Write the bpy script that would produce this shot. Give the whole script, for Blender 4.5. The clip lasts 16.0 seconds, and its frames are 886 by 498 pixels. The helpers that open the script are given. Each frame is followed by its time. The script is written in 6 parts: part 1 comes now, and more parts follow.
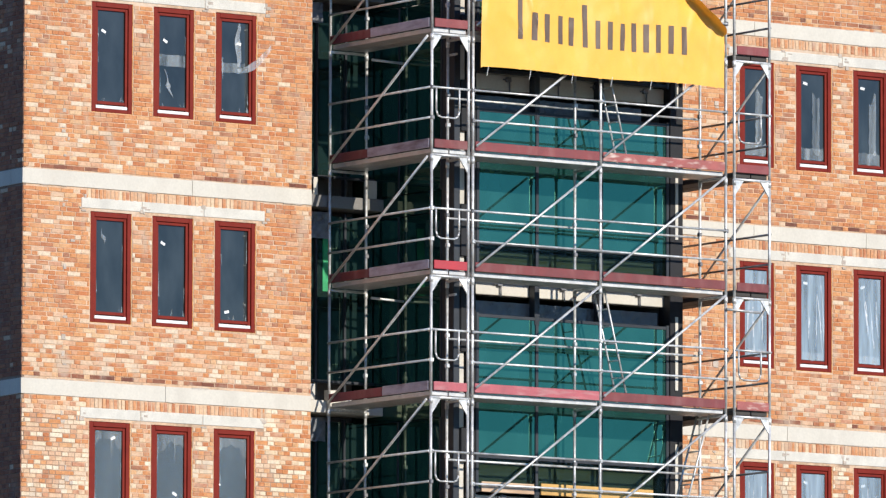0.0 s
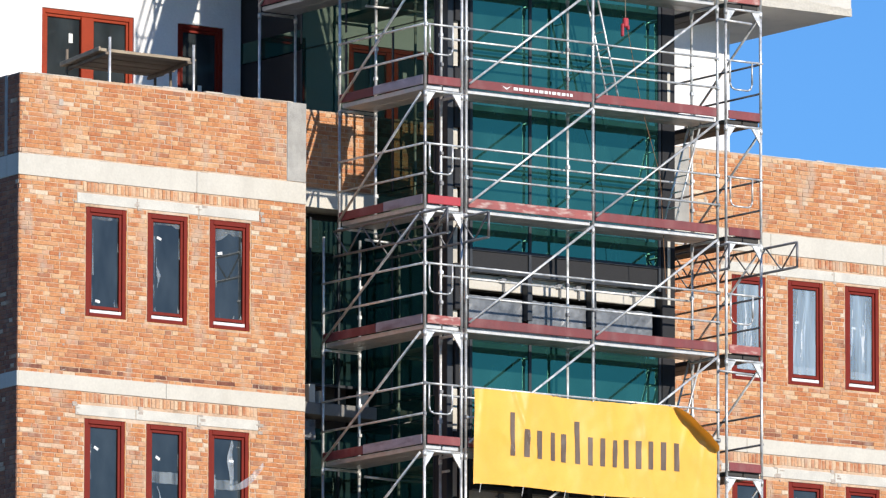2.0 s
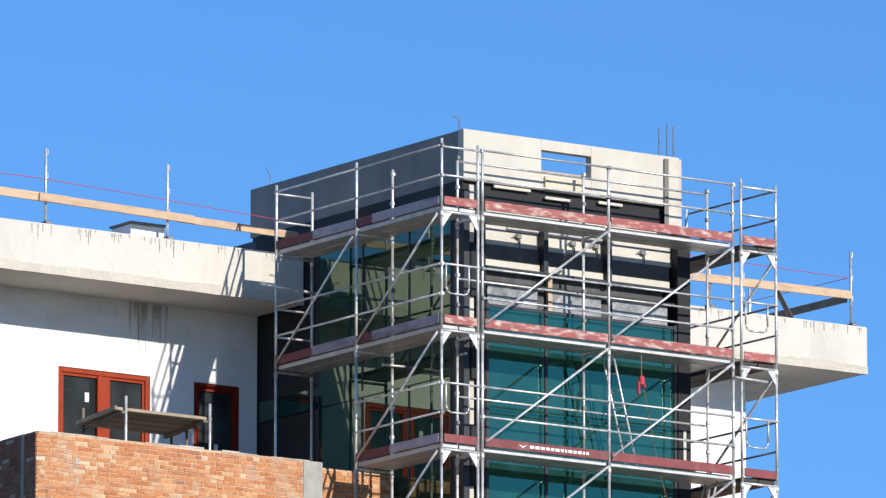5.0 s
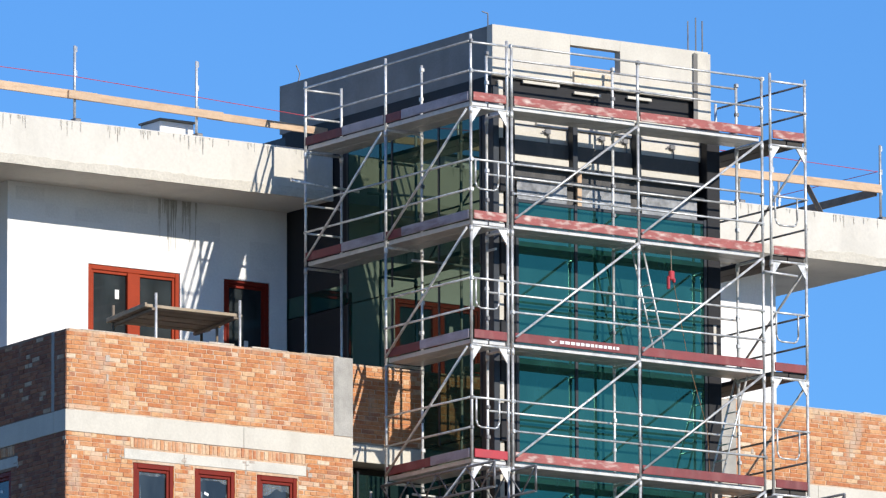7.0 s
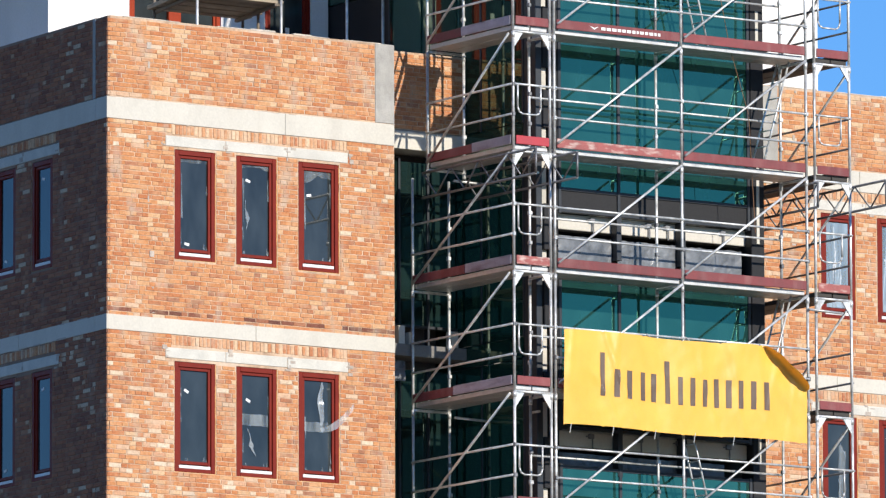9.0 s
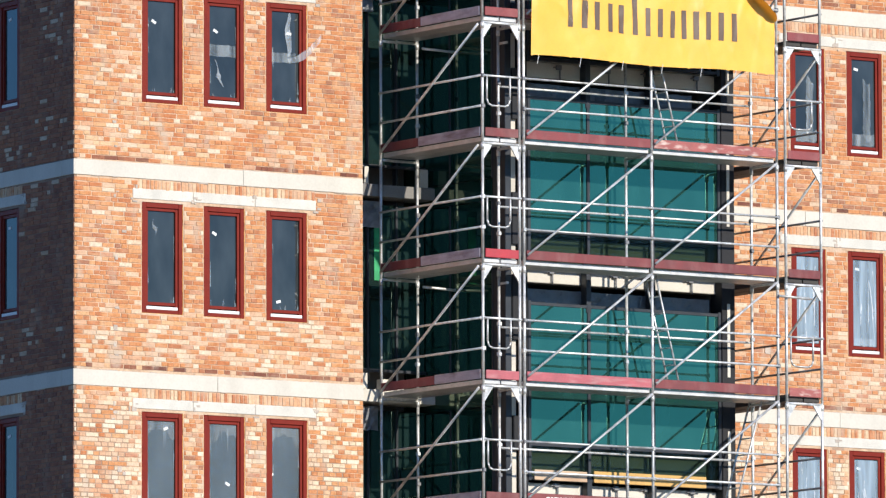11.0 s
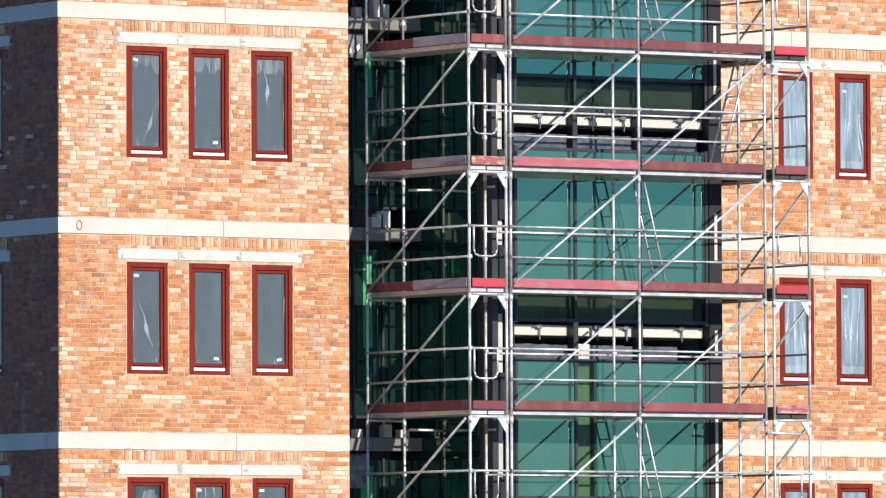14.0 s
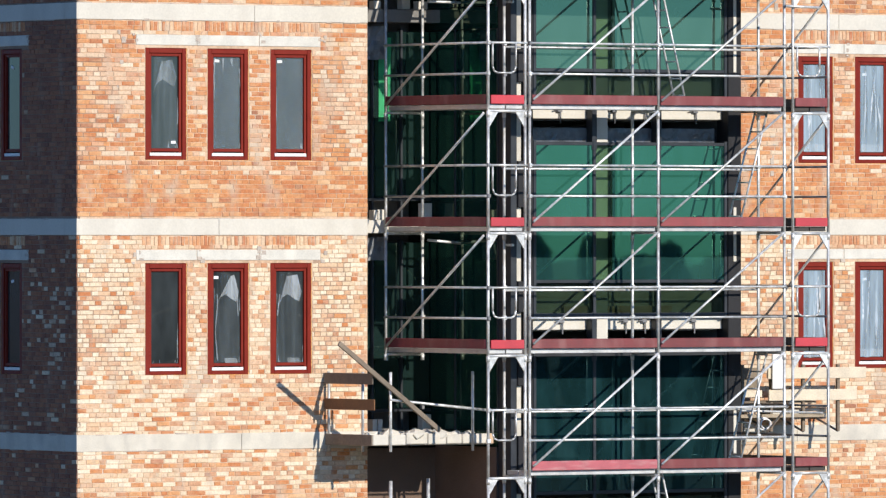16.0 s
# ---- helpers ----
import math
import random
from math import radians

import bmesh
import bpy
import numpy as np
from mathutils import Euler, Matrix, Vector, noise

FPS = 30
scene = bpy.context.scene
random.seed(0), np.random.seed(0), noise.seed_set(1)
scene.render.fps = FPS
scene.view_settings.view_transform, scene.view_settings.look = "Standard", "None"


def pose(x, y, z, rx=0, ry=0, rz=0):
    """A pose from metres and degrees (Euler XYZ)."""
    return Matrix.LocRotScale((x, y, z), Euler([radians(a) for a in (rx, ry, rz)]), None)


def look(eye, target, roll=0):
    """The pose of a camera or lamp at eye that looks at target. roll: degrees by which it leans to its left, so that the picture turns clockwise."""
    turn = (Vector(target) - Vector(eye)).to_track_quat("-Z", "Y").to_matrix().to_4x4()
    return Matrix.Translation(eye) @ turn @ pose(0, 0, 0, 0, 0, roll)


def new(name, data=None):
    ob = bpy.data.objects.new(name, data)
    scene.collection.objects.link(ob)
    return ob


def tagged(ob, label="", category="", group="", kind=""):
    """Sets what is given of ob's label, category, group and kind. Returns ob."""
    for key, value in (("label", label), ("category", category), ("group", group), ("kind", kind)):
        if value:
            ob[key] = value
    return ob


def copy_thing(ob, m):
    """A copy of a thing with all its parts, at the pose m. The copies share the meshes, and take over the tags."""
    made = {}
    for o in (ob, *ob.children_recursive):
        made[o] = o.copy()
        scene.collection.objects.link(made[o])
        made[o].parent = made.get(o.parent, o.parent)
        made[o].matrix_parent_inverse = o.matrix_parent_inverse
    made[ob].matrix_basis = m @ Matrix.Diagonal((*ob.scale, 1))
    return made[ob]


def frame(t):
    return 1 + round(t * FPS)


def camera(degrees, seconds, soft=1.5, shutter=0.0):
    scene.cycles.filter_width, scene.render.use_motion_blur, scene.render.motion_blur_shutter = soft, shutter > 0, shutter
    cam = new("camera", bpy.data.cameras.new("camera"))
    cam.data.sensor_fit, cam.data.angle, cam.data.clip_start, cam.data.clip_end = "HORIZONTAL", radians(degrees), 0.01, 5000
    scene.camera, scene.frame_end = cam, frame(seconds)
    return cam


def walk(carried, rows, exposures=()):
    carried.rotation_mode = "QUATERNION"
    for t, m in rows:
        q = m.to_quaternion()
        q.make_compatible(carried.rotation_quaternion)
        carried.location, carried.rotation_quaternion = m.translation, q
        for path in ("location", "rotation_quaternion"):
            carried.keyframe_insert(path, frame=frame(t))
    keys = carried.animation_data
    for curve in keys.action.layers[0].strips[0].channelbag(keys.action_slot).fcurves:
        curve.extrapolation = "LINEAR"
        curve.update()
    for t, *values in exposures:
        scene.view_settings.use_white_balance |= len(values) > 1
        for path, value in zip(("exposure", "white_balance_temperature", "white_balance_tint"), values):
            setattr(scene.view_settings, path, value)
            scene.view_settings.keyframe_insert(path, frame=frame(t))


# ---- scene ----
EYE = Vector((-88.658, -127.789, 8.022))
cam = camera(5.3143, 16.0, soft=1.3)
# seconds, heading, tilt and roll in degrees: a long lens on a fixed tripod
TURNS = [
    (0.0, 34.5739, 6.0404, 0.173),
    (0.5, 34.5997, 6.6191, 0.080),
    (1.0, 34.6209, 7.2007, 0.056),
    (1.5, 34.6205, 7.9088, 0.040),
    (2.0, 34.6135, 8.5420, 0.110),
    (2.5, 34.6338, 9.0825, 0.071),
    (3.0, 34.6710, 9.5633, -0.033),
    (3.5, 34.6202, 10.1525, 0.019),
    (3.7, 34.6452, 10.4314, 0.084),
    (4.4, 34.5900, 10.7600, 0.070),
    (5.1, 34.5000, 10.6700, 0.040),
    (5.8, 34.4338, 10.5149, 0.010),
    (6.0, 34.4278, 10.5062, -0.091),
    (6.5, 34.4063, 10.3920, -0.085),
    (7.0, 34.3312, 10.0669, -0.182),
    (7.5, 34.2395, 9.8636, -0.273),
    (8.0, 34.1708, 9.4533, -0.153),
    (8.5, 34.1000, 8.7801, -0.182),
    (9.0, 34.0735, 8.1873, -0.204),
    (9.2, 34.0726, 7.9956, -0.199),
    (11.3, 34.2804, 5.5596, -0.153),
    (11.5, 34.2849, 5.2791, -0.153),
    (12.0, 34.3138, 4.6761, -0.268),
    (12.5, 34.3268, 4.1412, -0.269),
    (13.0, 34.3524, 3.7650, -0.286),
    (13.5, 34.3521, 3.2411, -0.314),
    (14.0, 34.3456, 2.4902, -0.239),
    (14.5, 34.3989, 1.9781, -0.184),
    (15.0, 34.3405, 1.4026, -0.156),
    (15.5, 34.2653, 0.7966, -0.076),
    (16.0, 34.2327, -0.0793, -0.012),
]


def aim(heading, tilt):
    h, v = radians(heading), radians(tilt)
    return EYE + 100 * Vector((math.sin(h) * math.cos(v), math.cos(h) * math.cos(v), math.sin(v)))


walk(cam, [(t, look(EYE, aim(h, v), r)) for t, h, v, r in TURNS],
     exposures=[(0.0, 0.02), (3.5, 0.03), (9.0, 0.06), (11.5, 0.16), (13.5, 0.19), (14.5, 0.13), (15.5, 0.04), (16.0, 0.04)])

# ---- world, sun, exposure ----
SUN = Vector((0.142, -1.0, 0.452)).normalized()
world = bpy.data.worlds.new("sky")
scene.world = world
world.use_nodes = True
wn = world.node_tree.nodes
wn.clear()
sky = wn.new("ShaderNodeTexSky")
sky.sky_type, sky.sun_disc = "NISHITA", False
sky.sun_elevation = math.asin(SUN.z)
sky.sun_rotation = math.atan2(SUN.x, SUN.y)
sky.altitude, sky.air_density, sky.dust_density, sky.ozone_density = 100.0, 1.0, 0.15, 4.0
bg = wn.new("ShaderNodeBackground")
bg.inputs["Strength"].default_value = 0.106
wout = wn.new("ShaderNodeOutputWorld")
hue = wn.new("ShaderNodeMix")
hue.data_type, hue.blend_type = "RGBA", "MULTIPLY"
hue.inputs[0].default_value = 1.0
hue.inputs[7].default_value = (0.54, 0.92, 1.36, 1)
world.node_tree.links.new(sky.outputs[0], hue.inputs[6])
world.node_tree.links.new(hue.outputs[2], bg.inputs[0])
world.node_tree.links.new(bg.outputs[0], wout.inputs[0])
lamp = bpy.data.lights.new("sun", "SUN")
lamp.energy, lamp.angle, lamp.color = 5.0, radians(0.53), (1.0, 0.93, 0.83)
sun = new("sun", lamp)
sun.matrix_world = look(SUN * 200, (0, 0, 0))


# ---- materials ----
def mat(name, color, rough=0.7, metal=0.0, vary=0.12, scale=3.0, grain=60.0, bump=0.1, spec=0.5, ior=1.5, isl=0.0, stain=None, stain_scale=1.0, stain_amount=0.5, stretch=(1.0, 1.0, 0.35)):
    """Base colour with blotches, grain, relief and an optional stain colour."""
    m = bpy.data.materials.new(name)
    m.use_nodes = True
    n, l = m.node_tree.nodes, m.node_tree.links
    b = n["Principled BSDF"]
    b.inputs["Metallic"].default_value = metal
    b.inputs["IOR"].default_value = ior
    b.inputs["Specular IOR Level"].default_value = spec
    co = n.new("ShaderNodeTexCoord")
    big = n.new("ShaderNodeTexNoise")
    big.inputs["Scale"].default_value, big.inputs["Detail"].default_value = scale, 5.0
    fine = n.new("ShaderNodeTexNoise")
    fine.inputs["Scale"].default_value, fine.inputs["Detail"].default_value = grain, 3.0
    geo = n.new("ShaderNodeNewGeometry")
    pos = geo.outputs["Position"]
    l.new(pos, big.inputs["Vector"])
    l.new(pos, fine.inputs["Vector"])
    add = n.new("ShaderNodeMath")
    add.operation = "ADD"
    l.new(big.outputs[0], add.inputs[0])
    l.new(fine.outputs[0], add.inputs[1])
    ramp = n.new("ShaderNodeMapRange")
    ramp.inputs[1].default_value, ramp.inputs[2].default_value = 0.6, 1.4
    ramp.inputs[3].default_value, ramp.inputs[4].default_value = 1 - 2 * vary, 1 + 2 * vary
    l.new(add.outputs[0], ramp.inputs[0])
    mul = n.new("ShaderNodeMix")
    mul.data_type, mul.blend_type = "RGBA", "MULTIPLY"
    mul.inputs[0].default_value = 1.0
    mul.inputs[6].default_value = (*color, 1)
    l.new(ramp.outputs[0], mul.inputs[7])
    out = mul.outputs[2]
    if isl:
        oi = n.new("ShaderNodeObjectInfo")
        r2 = n.new("ShaderNodeMapRange")
        r2.inputs[3].default_value, r2.inputs[4].default_value = 1 - isl, 1 + isl
        l.new(oi.outputs["Random"], r2.inputs[0])
        mu2 = n.new("ShaderNodeMix")
        mu2.data_type, mu2.blend_type = "RGBA", "MULTIPLY"
        mu2.inputs[0].default_value = 1.0
        l.new(out, mu2.inputs[6])
        l.new(r2.outputs[0], mu2.inputs[7])
        out = mu2.outputs[2]
    if stain:
        sn = n.new("ShaderNodeTexNoise")
        sn.inputs["Scale"].default_value, sn.inputs["Detail"].default_value = stain_scale, 6.0
        mp = n.new("ShaderNodeMapping")
        mp.inputs["Scale"].default_value = stretch
        l.new(pos, mp.inputs["Vector"])
        l.new(mp.outputs[0], sn.inputs["Vector"])
        sr = n.new("ShaderNodeMapRange")
        sr.inputs[1].default_value, sr.inputs[2].default_value = 0.5, 0.72
        sr.inputs[3].default_value, sr.inputs[4].default_value = 0.0, stain_amount
        l.new(sn.outputs[0], sr.inputs[0])
        mx = n.new("ShaderNodeMix")
        mx.data_type = "RGBA"
        l.new(sr.outputs[0], mx.inputs[0])
        l.new(out, mx.inputs[6])
        mx.inputs[7].default_value = (*stain, 1)
        out = mx.outputs[2]
    l.new(out, b.inputs["Base Color"])
    rr = n.new("ShaderNodeMapRange")
    rr.inputs[1].default_value, rr.inputs[2].default_value = 0.3, 0.7
    rr.inputs[3].default_value, rr.inputs[4].default_value = max(rough - 0.08, 0.02), min(rough + 0.08, 1)
    l.new(big.outputs[0], rr.inputs[0])
    l.new(rr.outputs[0], b.inputs["Roughness"])
    if bump:
        bp = n.new("ShaderNodeBump")
        bp.inputs["Strength"].default_value, bp.inputs["Distance"].default_value = bump, 0.02
        l.new(fine.outputs[0], bp.inputs["Height"])
        l.new(bp.outputs[0], b.inputs["Normal"])
    return m


def brick_mat(name, stops, random_of, pale=(0.60, 0.44, 0.31), cement=0.62):
    """Fired clay, one tone a brick, with mortar smears in patches."""
    m = bpy.data.materials.new(name)
    m.use_nodes = True
    n, l = m.node_tree.nodes, m.node_tree.links
    b = n["Principled BSDF"]
    b.inputs["Roughness"].default_value = 0.85
    b.inputs["Specular IOR Level"].default_value = 0.25
    geo = n.new("ShaderNodeNewGeometry")
    if random_of == "island":
        rnd = geo.outputs["Random Per Island"]
    else:
        rnd = n.new("ShaderNodeObjectInfo").outputs["Random"]
    patch = n.new("ShaderNodeTexNoise")
    patch.inputs["Scale"].default_value, patch.inputs["Detail"].default_value = 0.45, 3.0
    l.new(geo.outputs["Position"], patch.inputs["Vector"])
    pr = n.new("ShaderNodeMapRange")
    pr.inputs[1].default_value, pr.inputs[2].default_value = 0.3, 0.7
    pr.inputs[3].default_value, pr.inputs[4].default_value = -0.13, 0.13
    l.new(patch.outputs[0], pr.inputs[0])
    ad = n.new("ShaderNodeMath")
    ad.operation, ad.use_clamp = "ADD", True
    l.new(rnd, ad.inputs[0])
    l.new(pr.outputs[0], ad.inputs[1])
    ramp = n.new("ShaderNodeValToRGB")
    el = ramp.color_ramp.elements
    el[0].position, el[0].color = stops[0][0], (*stops[0][1], 1)
    el[1].position, el[1].color = stops[-1][0], (*stops[-1][1], 1)
    for p, c in stops[1:-1]:
        el.new(p).color = (*c, 1)
    l.new(ad.outputs[0], ramp.inputs[0])
    fine = n.new("ShaderNodeTexNoise")
    fine.inputs["Scale"].default_value, fine.inputs["Detail"].default_value = 28.0, 4.0
    l.new(geo.outputs["Position"], fine.inputs["Vector"])
    fr = n.new("ShaderNodeMapRange")
    fr.inputs[1].default_value, fr.inputs[2].default_value = 0.25, 0.75
    fr.inputs[3].default_value, fr.inputs[4].default_value = 0.78, 1.24
    l.new(fine.outputs[0], fr.inputs[0])
    mu = n.new("ShaderNodeMix")
    mu.data_type, mu.blend_type = "RGBA", "MULTIPLY"
    mu.inputs[0].default_value = 1.0
    l.new(ramp.outputs[0], mu.inputs[6])
    l.new(fr.outputs[0], mu.inputs[7])
    smear = n.new("ShaderNodeTexNoise")
    smear.inputs["Scale"].default_value, smear.inputs["Detail"].default_value = 1.0, 7.0
    smp = n.new("ShaderNodeMapping")
    smp.inputs["Scale"].default_value = (5.0, 5.0, 11.0)
    l.new(geo.outputs["Position"], smp.inputs["Vector"])
    l.new(smp.outputs[0], smear.inputs["Vector"])
    sr = n.new("ShaderNodeMapRange")
    sr.inputs[1].default_value, sr.inputs[2].default_value = 0.46, 0.72
    sr.inputs[3].default_value, sr.inputs[4].default_value = 0.0, 0.45
    l.new(smear.outputs[0], sr.inputs[0])
    mx = n.new("ShaderNodeMix")
    mx.data_type = "RGBA"
    l.new(sr.outputs[0], mx.inputs[0])
    l.new(mu.outputs[2], mx.inputs[6])
    mx.inputs[7].default_value = (*pale, 1)
    # grey cement smears in streaks and blots
    cem = n.new("ShaderNodeTexNoise")
    cem.inputs["Scale"].default_value, cem.inputs["Detail"].default_value = 1.0, 6.0
    cmp = n.new("ShaderNodeMapping")
    cmp.inputs["Scale"].default_value = (3.2, 3.2, 1.5)
    cmp.inputs["Location"].default_value = (7.0, 3.0, 1.0)
    l.new(geo.outputs["Position"], cmp.inputs["Vector"])
    l.new(cmp.outputs[0], cem.inputs["Vector"])
    cr = n.new("ShaderNodeMapRange")
    cr.inputs[1].default_value, cr.inputs[2].default_value = 0.56, 0.70
    cr.inputs[3].default_value, cr.inputs[4].default_value = 0.0, cement
    l.new(cem.outputs[0], cr.inputs[0])
    mg = n.new("ShaderNodeMix")
    mg.data_type = "RGBA"
    l.new(cr.outputs[0], mg.inputs[0])
    l.new(mx.outputs[2], mg.inputs[6])
    mg.inputs[7].default_value = (0.46, 0.38, 0.30, 1)
    l.new(mg.outputs[2], b.inputs["Base Color"])
    bp = n.new("ShaderNodeBump")
    bp.inputs["Strength"].default_value, bp.inputs["Distance"].default_value = 0.35, 0.01
    l.new(fine.outputs[0], bp.inputs["Height"])
    l.new(bp.outputs[0], b.inputs["Normal"])
    return m


def glass_mat(name, tint, ior, rough=0.015, wave=0.02, see=0.0, through_tint=(0.5, 0.8, 0.75), sheen=None, dust_gleam=0.0):
    """Coated tinted glazing: dark body, mirror-like face, slightly uneven; see: how much shows through."""
    m = bpy.data.materials.new(name)
    m.use_nodes = True
    n, l = m.node_tree.nodes, m.node_tree.links
    b = n["Principled BSDF"]
    b.inputs["Base Color"].default_value = (*tint, 1)
    b.inputs["Roughness"].default_value = rough
    b.inputs["IOR"].default_value = ior
    if sheen:
        b.inputs["Specular Tint"].default_value = (*sheen, 1)
    geo = n.new("ShaderNodeNewGeometry")
    no = n.new("ShaderNodeTexNoise")
    no.inputs["Scale"].default_value = 0.9
    l.new(geo.outputs["Position"], no.inputs["Vector"])
    bp = n.new("ShaderNodeBump")
    bp.inputs["Strength"].default_value, bp.inputs["Distance"].default_value = wave, 0.05
    l.new(no.outputs[0], bp.inputs["Height"])
    l.new(bp.outputs[0], b.inputs["Normal"])
    if dust_gleam:
        # soft upright patches in the tint: dust, and light reflections painted in
        dm = n.new("ShaderNodeMapping")
        dm.inputs["Scale"].default_value = (2.2, 2.2, 0.9)
        l.new(geo.outputs["Position"], dm.inputs["Vector"])
        dn = n.new("ShaderNodeTexNoise")
        dn.inputs["Scale"].default_value, dn.inputs["Detail"].default_value = 1.0, 4.0
        l.new(dm.outputs[0], dn.inputs["Vector"])
        dr = n.new("ShaderNodeMapRange")
        dr.inputs[1].default_value, dr.inputs[2].default_value = 0.35, 0.75
        dr.inputs[3].default_value, dr.inputs[4].default_value = 1 - dust_gleam, 1 + 1.6 * dust_gleam
        l.new(dn.outputs[0], dr.inputs[0])
        dx = n.new("ShaderNodeMix")
        dx.data_type, dx.blend_type = "RGBA", "MULTIPLY"
        dx.inputs[0].default_value = 1.0
        dx.inputs[6].default_value = (*tint, 1)
        l.new(dr.outputs[0], dx.inputs[7])
        l.new(dx.outputs[2], b.inputs["Base Color"])
    if see:
        tr = n.new("ShaderNodeBsdfTransparent")
        tr.inputs[0].default_value = (*through_tint, 1)
        mix = n.new("ShaderNodeMixShader")
        mix.inputs[0].default_value = see
        l.new(b.outputs[0], mix.inputs[1])
        l.new(tr.outputs[0], mix.inputs[2])
        l.new(mix.outputs[0], n["Material Output"].inputs["Surface"])
    return m


def film_mat(name, cover, color=(0.62, 0.70, 0.78), streak=1.0):
    """Thin plastic sheeting: part see-through, part milky and glossy."""
    m = bpy.data.materials.new(name)
    m.use_nodes = True
    n, l = m.node_tree.nodes, m.node_tree.links
    b = n["Principled BSDF"]
    b.inputs["Base Color"].default_value = (*color, 1)
    b.inputs["Roughness"].default_value = 0.18
    geo = n.new("ShaderNodeNewGeometry")
    mp = n.new("ShaderNodeMapping")
    mp.inputs["Scale"].default_value = (9.0, 9.0, 0.8)
    mp.inputs["Rotation"].default_value = (0, 0.06, 0)
    l.new(geo.outputs["Position"], mp.inputs["Vector"])
    no = n.new("ShaderNodeTexNoise")
    no.inputs["Scale"].default_value, no.inputs["Detail"].default_value = 1.0, 3.0
    l.new(mp.outputs[0], no.inputs["Vector"])
    mr = n.new("ShaderNodeMapRange")
    mr.inputs[1].default_value, mr.inputs[2].default_value = 0.3, 0.75
    mr.inputs[3].default_value, mr.inputs[4].default_value = cover - 0.16 * streak, cover + 0.2 * streak
    l.new(no.outputs[0], mr.inputs[0])
    tr = n.new("ShaderNodeBsdfTransparent")
    mix = n.new("ShaderNodeMixShader")
    l.new(mr.outputs[0], mix.inputs[0])
    l.new(tr.outputs[0], mix.inputs[1])
    l.new(b.outputs[0], mix.inputs[2])
    l.new(mix.outputs[0], n["Material Output"].inputs["Surface"])
    return m


BRICK_STOPS = [
    (0.0, (0.33, 0.150, 0.088)), (0.03, (0.39, 0.158, 0.080)), (0.12, (0.442, 0.163, 0.069)), (0.40, (0.479, 0.196, 0.081)),
    (0.68, (0.517, 0.230, 0.097)), (0.88, (0.54, 0.265, 0.120)), (0.96, (0.565, 0.325, 0.168)), (1.0, (0.60, 0.40, 0.24)),
]
PALE_STOPS = [
    (0.0, (0.44, 0.21, 0.125)), (0.10, (0.53, 0.285, 0.165)), (0.34, (0.56, 0.345, 0.218)), (0.58, (0.582, 0.41, 0.278)), (0.82, (0.61, 0.465, 0.328)), (1.0, (0.64, 0.53, 0.40)),
]
CREAM_STOPS = [(0.0, (0.45, 0.23, 0.13)), (0.2, (0.55, 0.33, 0.20)), (0.4, (0.59, 0.43, 0.28)), (0.7, (0.65, 0.53, 0.38)), (1.0, (0.69, 0.60, 0.46))]
M_BRICK_CREAM = brick_mat("cream_brick", CREAM_STOPS, "island", (0.62, 0.50, 0.37))
M_BRICK_PALE = brick_mat("pale_brick", PALE_STOPS, "island")
M_BRICK_DARK = brick_mat("dark_brick", [(0.0, (0.14, 0.055, 0.04)), (0.6, (0.24, 0.09, 0.055)), (1.0, (0.40, 0.16, 0.08))], "island", (0.4, 0.24, 0.15))
# fired brick darkened: the side wall's shade is put into its tone
M_BRICK_SIDE = brick_mat("shade_toned_brick", [(0.0, (0.20, 0.085, 0.058)), (0.5, (0.29, 0.115, 0.066)), (0.955, (0.36, 0.15, 0.08)), (0.975, (0.48, 0.34, 0.23)), (1.0, (0.56, 0.44, 0.32))], "island", (0.34, 0.19, 0.12), 0.25)
M_BRICK = brick_mat("fired_brick", BRICK_STOPS, "island", (0.62, 0.40, 0.23))
M_BRICK_ONE = brick_mat("fired_brick_single", BRICK_STOPS, "object", (0.62, 0.40, 0.23))
M_SOLDIER = brick_mat("soldier_brick", [(0.0, (0.42, 0.16, 0.08)), (0.4, (0.52, 0.24, 0.11)), (0.65, (0.57, 0.33, 0.19)), (1.0, (0.64, 0.47, 0.31))], "island")
M_MORTAR = mat("mortar", (0.52, 0.355, 0.235), 0.95, vary=0.2, scale=2.0, grain=22, bump=0.3, stain=(0.60, 0.50, 0.40), stain_scale=1.6, stain_amount=0.7, stretch=(1.0, 1.0, 0.7))
# side wall mortar, its tone lowered for shade as well
M_MORTAR_SIDE = mat("shade_toned_mortar", (0.27, 0.185, 0.135), 0.95, vary=0.2, scale=2.0, bump=0.3)
M_MORTAR_DARK = mat("open_joint", (0.35, 0.24, 0.165), 0.95, vary=0.2, scale=3.0, bump=0.3)
M_MORTAR_GREY = mat("grey_mortar", (0.44, 0.375, 0.315), 0.95, vary=0.2, scale=6.0, bump=0.3)
M_MORTAR_PALE = mat("pale_mortar", (0.55, 0.48, 0.40), 0.95, vary=0.2, scale=6.0, bump=0.3)
M_BAND = mat("pale_concrete", (0.585, 0.55, 0.475), 0.9, vary=0.05, scale=1.5, grain=30, bump=0.12, stain=(0.42, 0.38, 0.32), stain_scale=2.2, stain_amount=0.3)
M_LINTEL = mat("grey_concrete", (0.56, 0.52, 0.44), 0.92, vary=0.10, scale=4.0, bump=0.2, stain=(0.34, 0.32, 0.29), stain_scale=3.0)
M_LINTEL_PALE = mat("pale_lintel_concrete", (0.585, 0.56, 0.495), 0.92, vary=0.10, scale=4.0, bump=0.2, stain=(0.42, 0.40, 0.36), stain_scale=3.0, stain_amount=0.4)
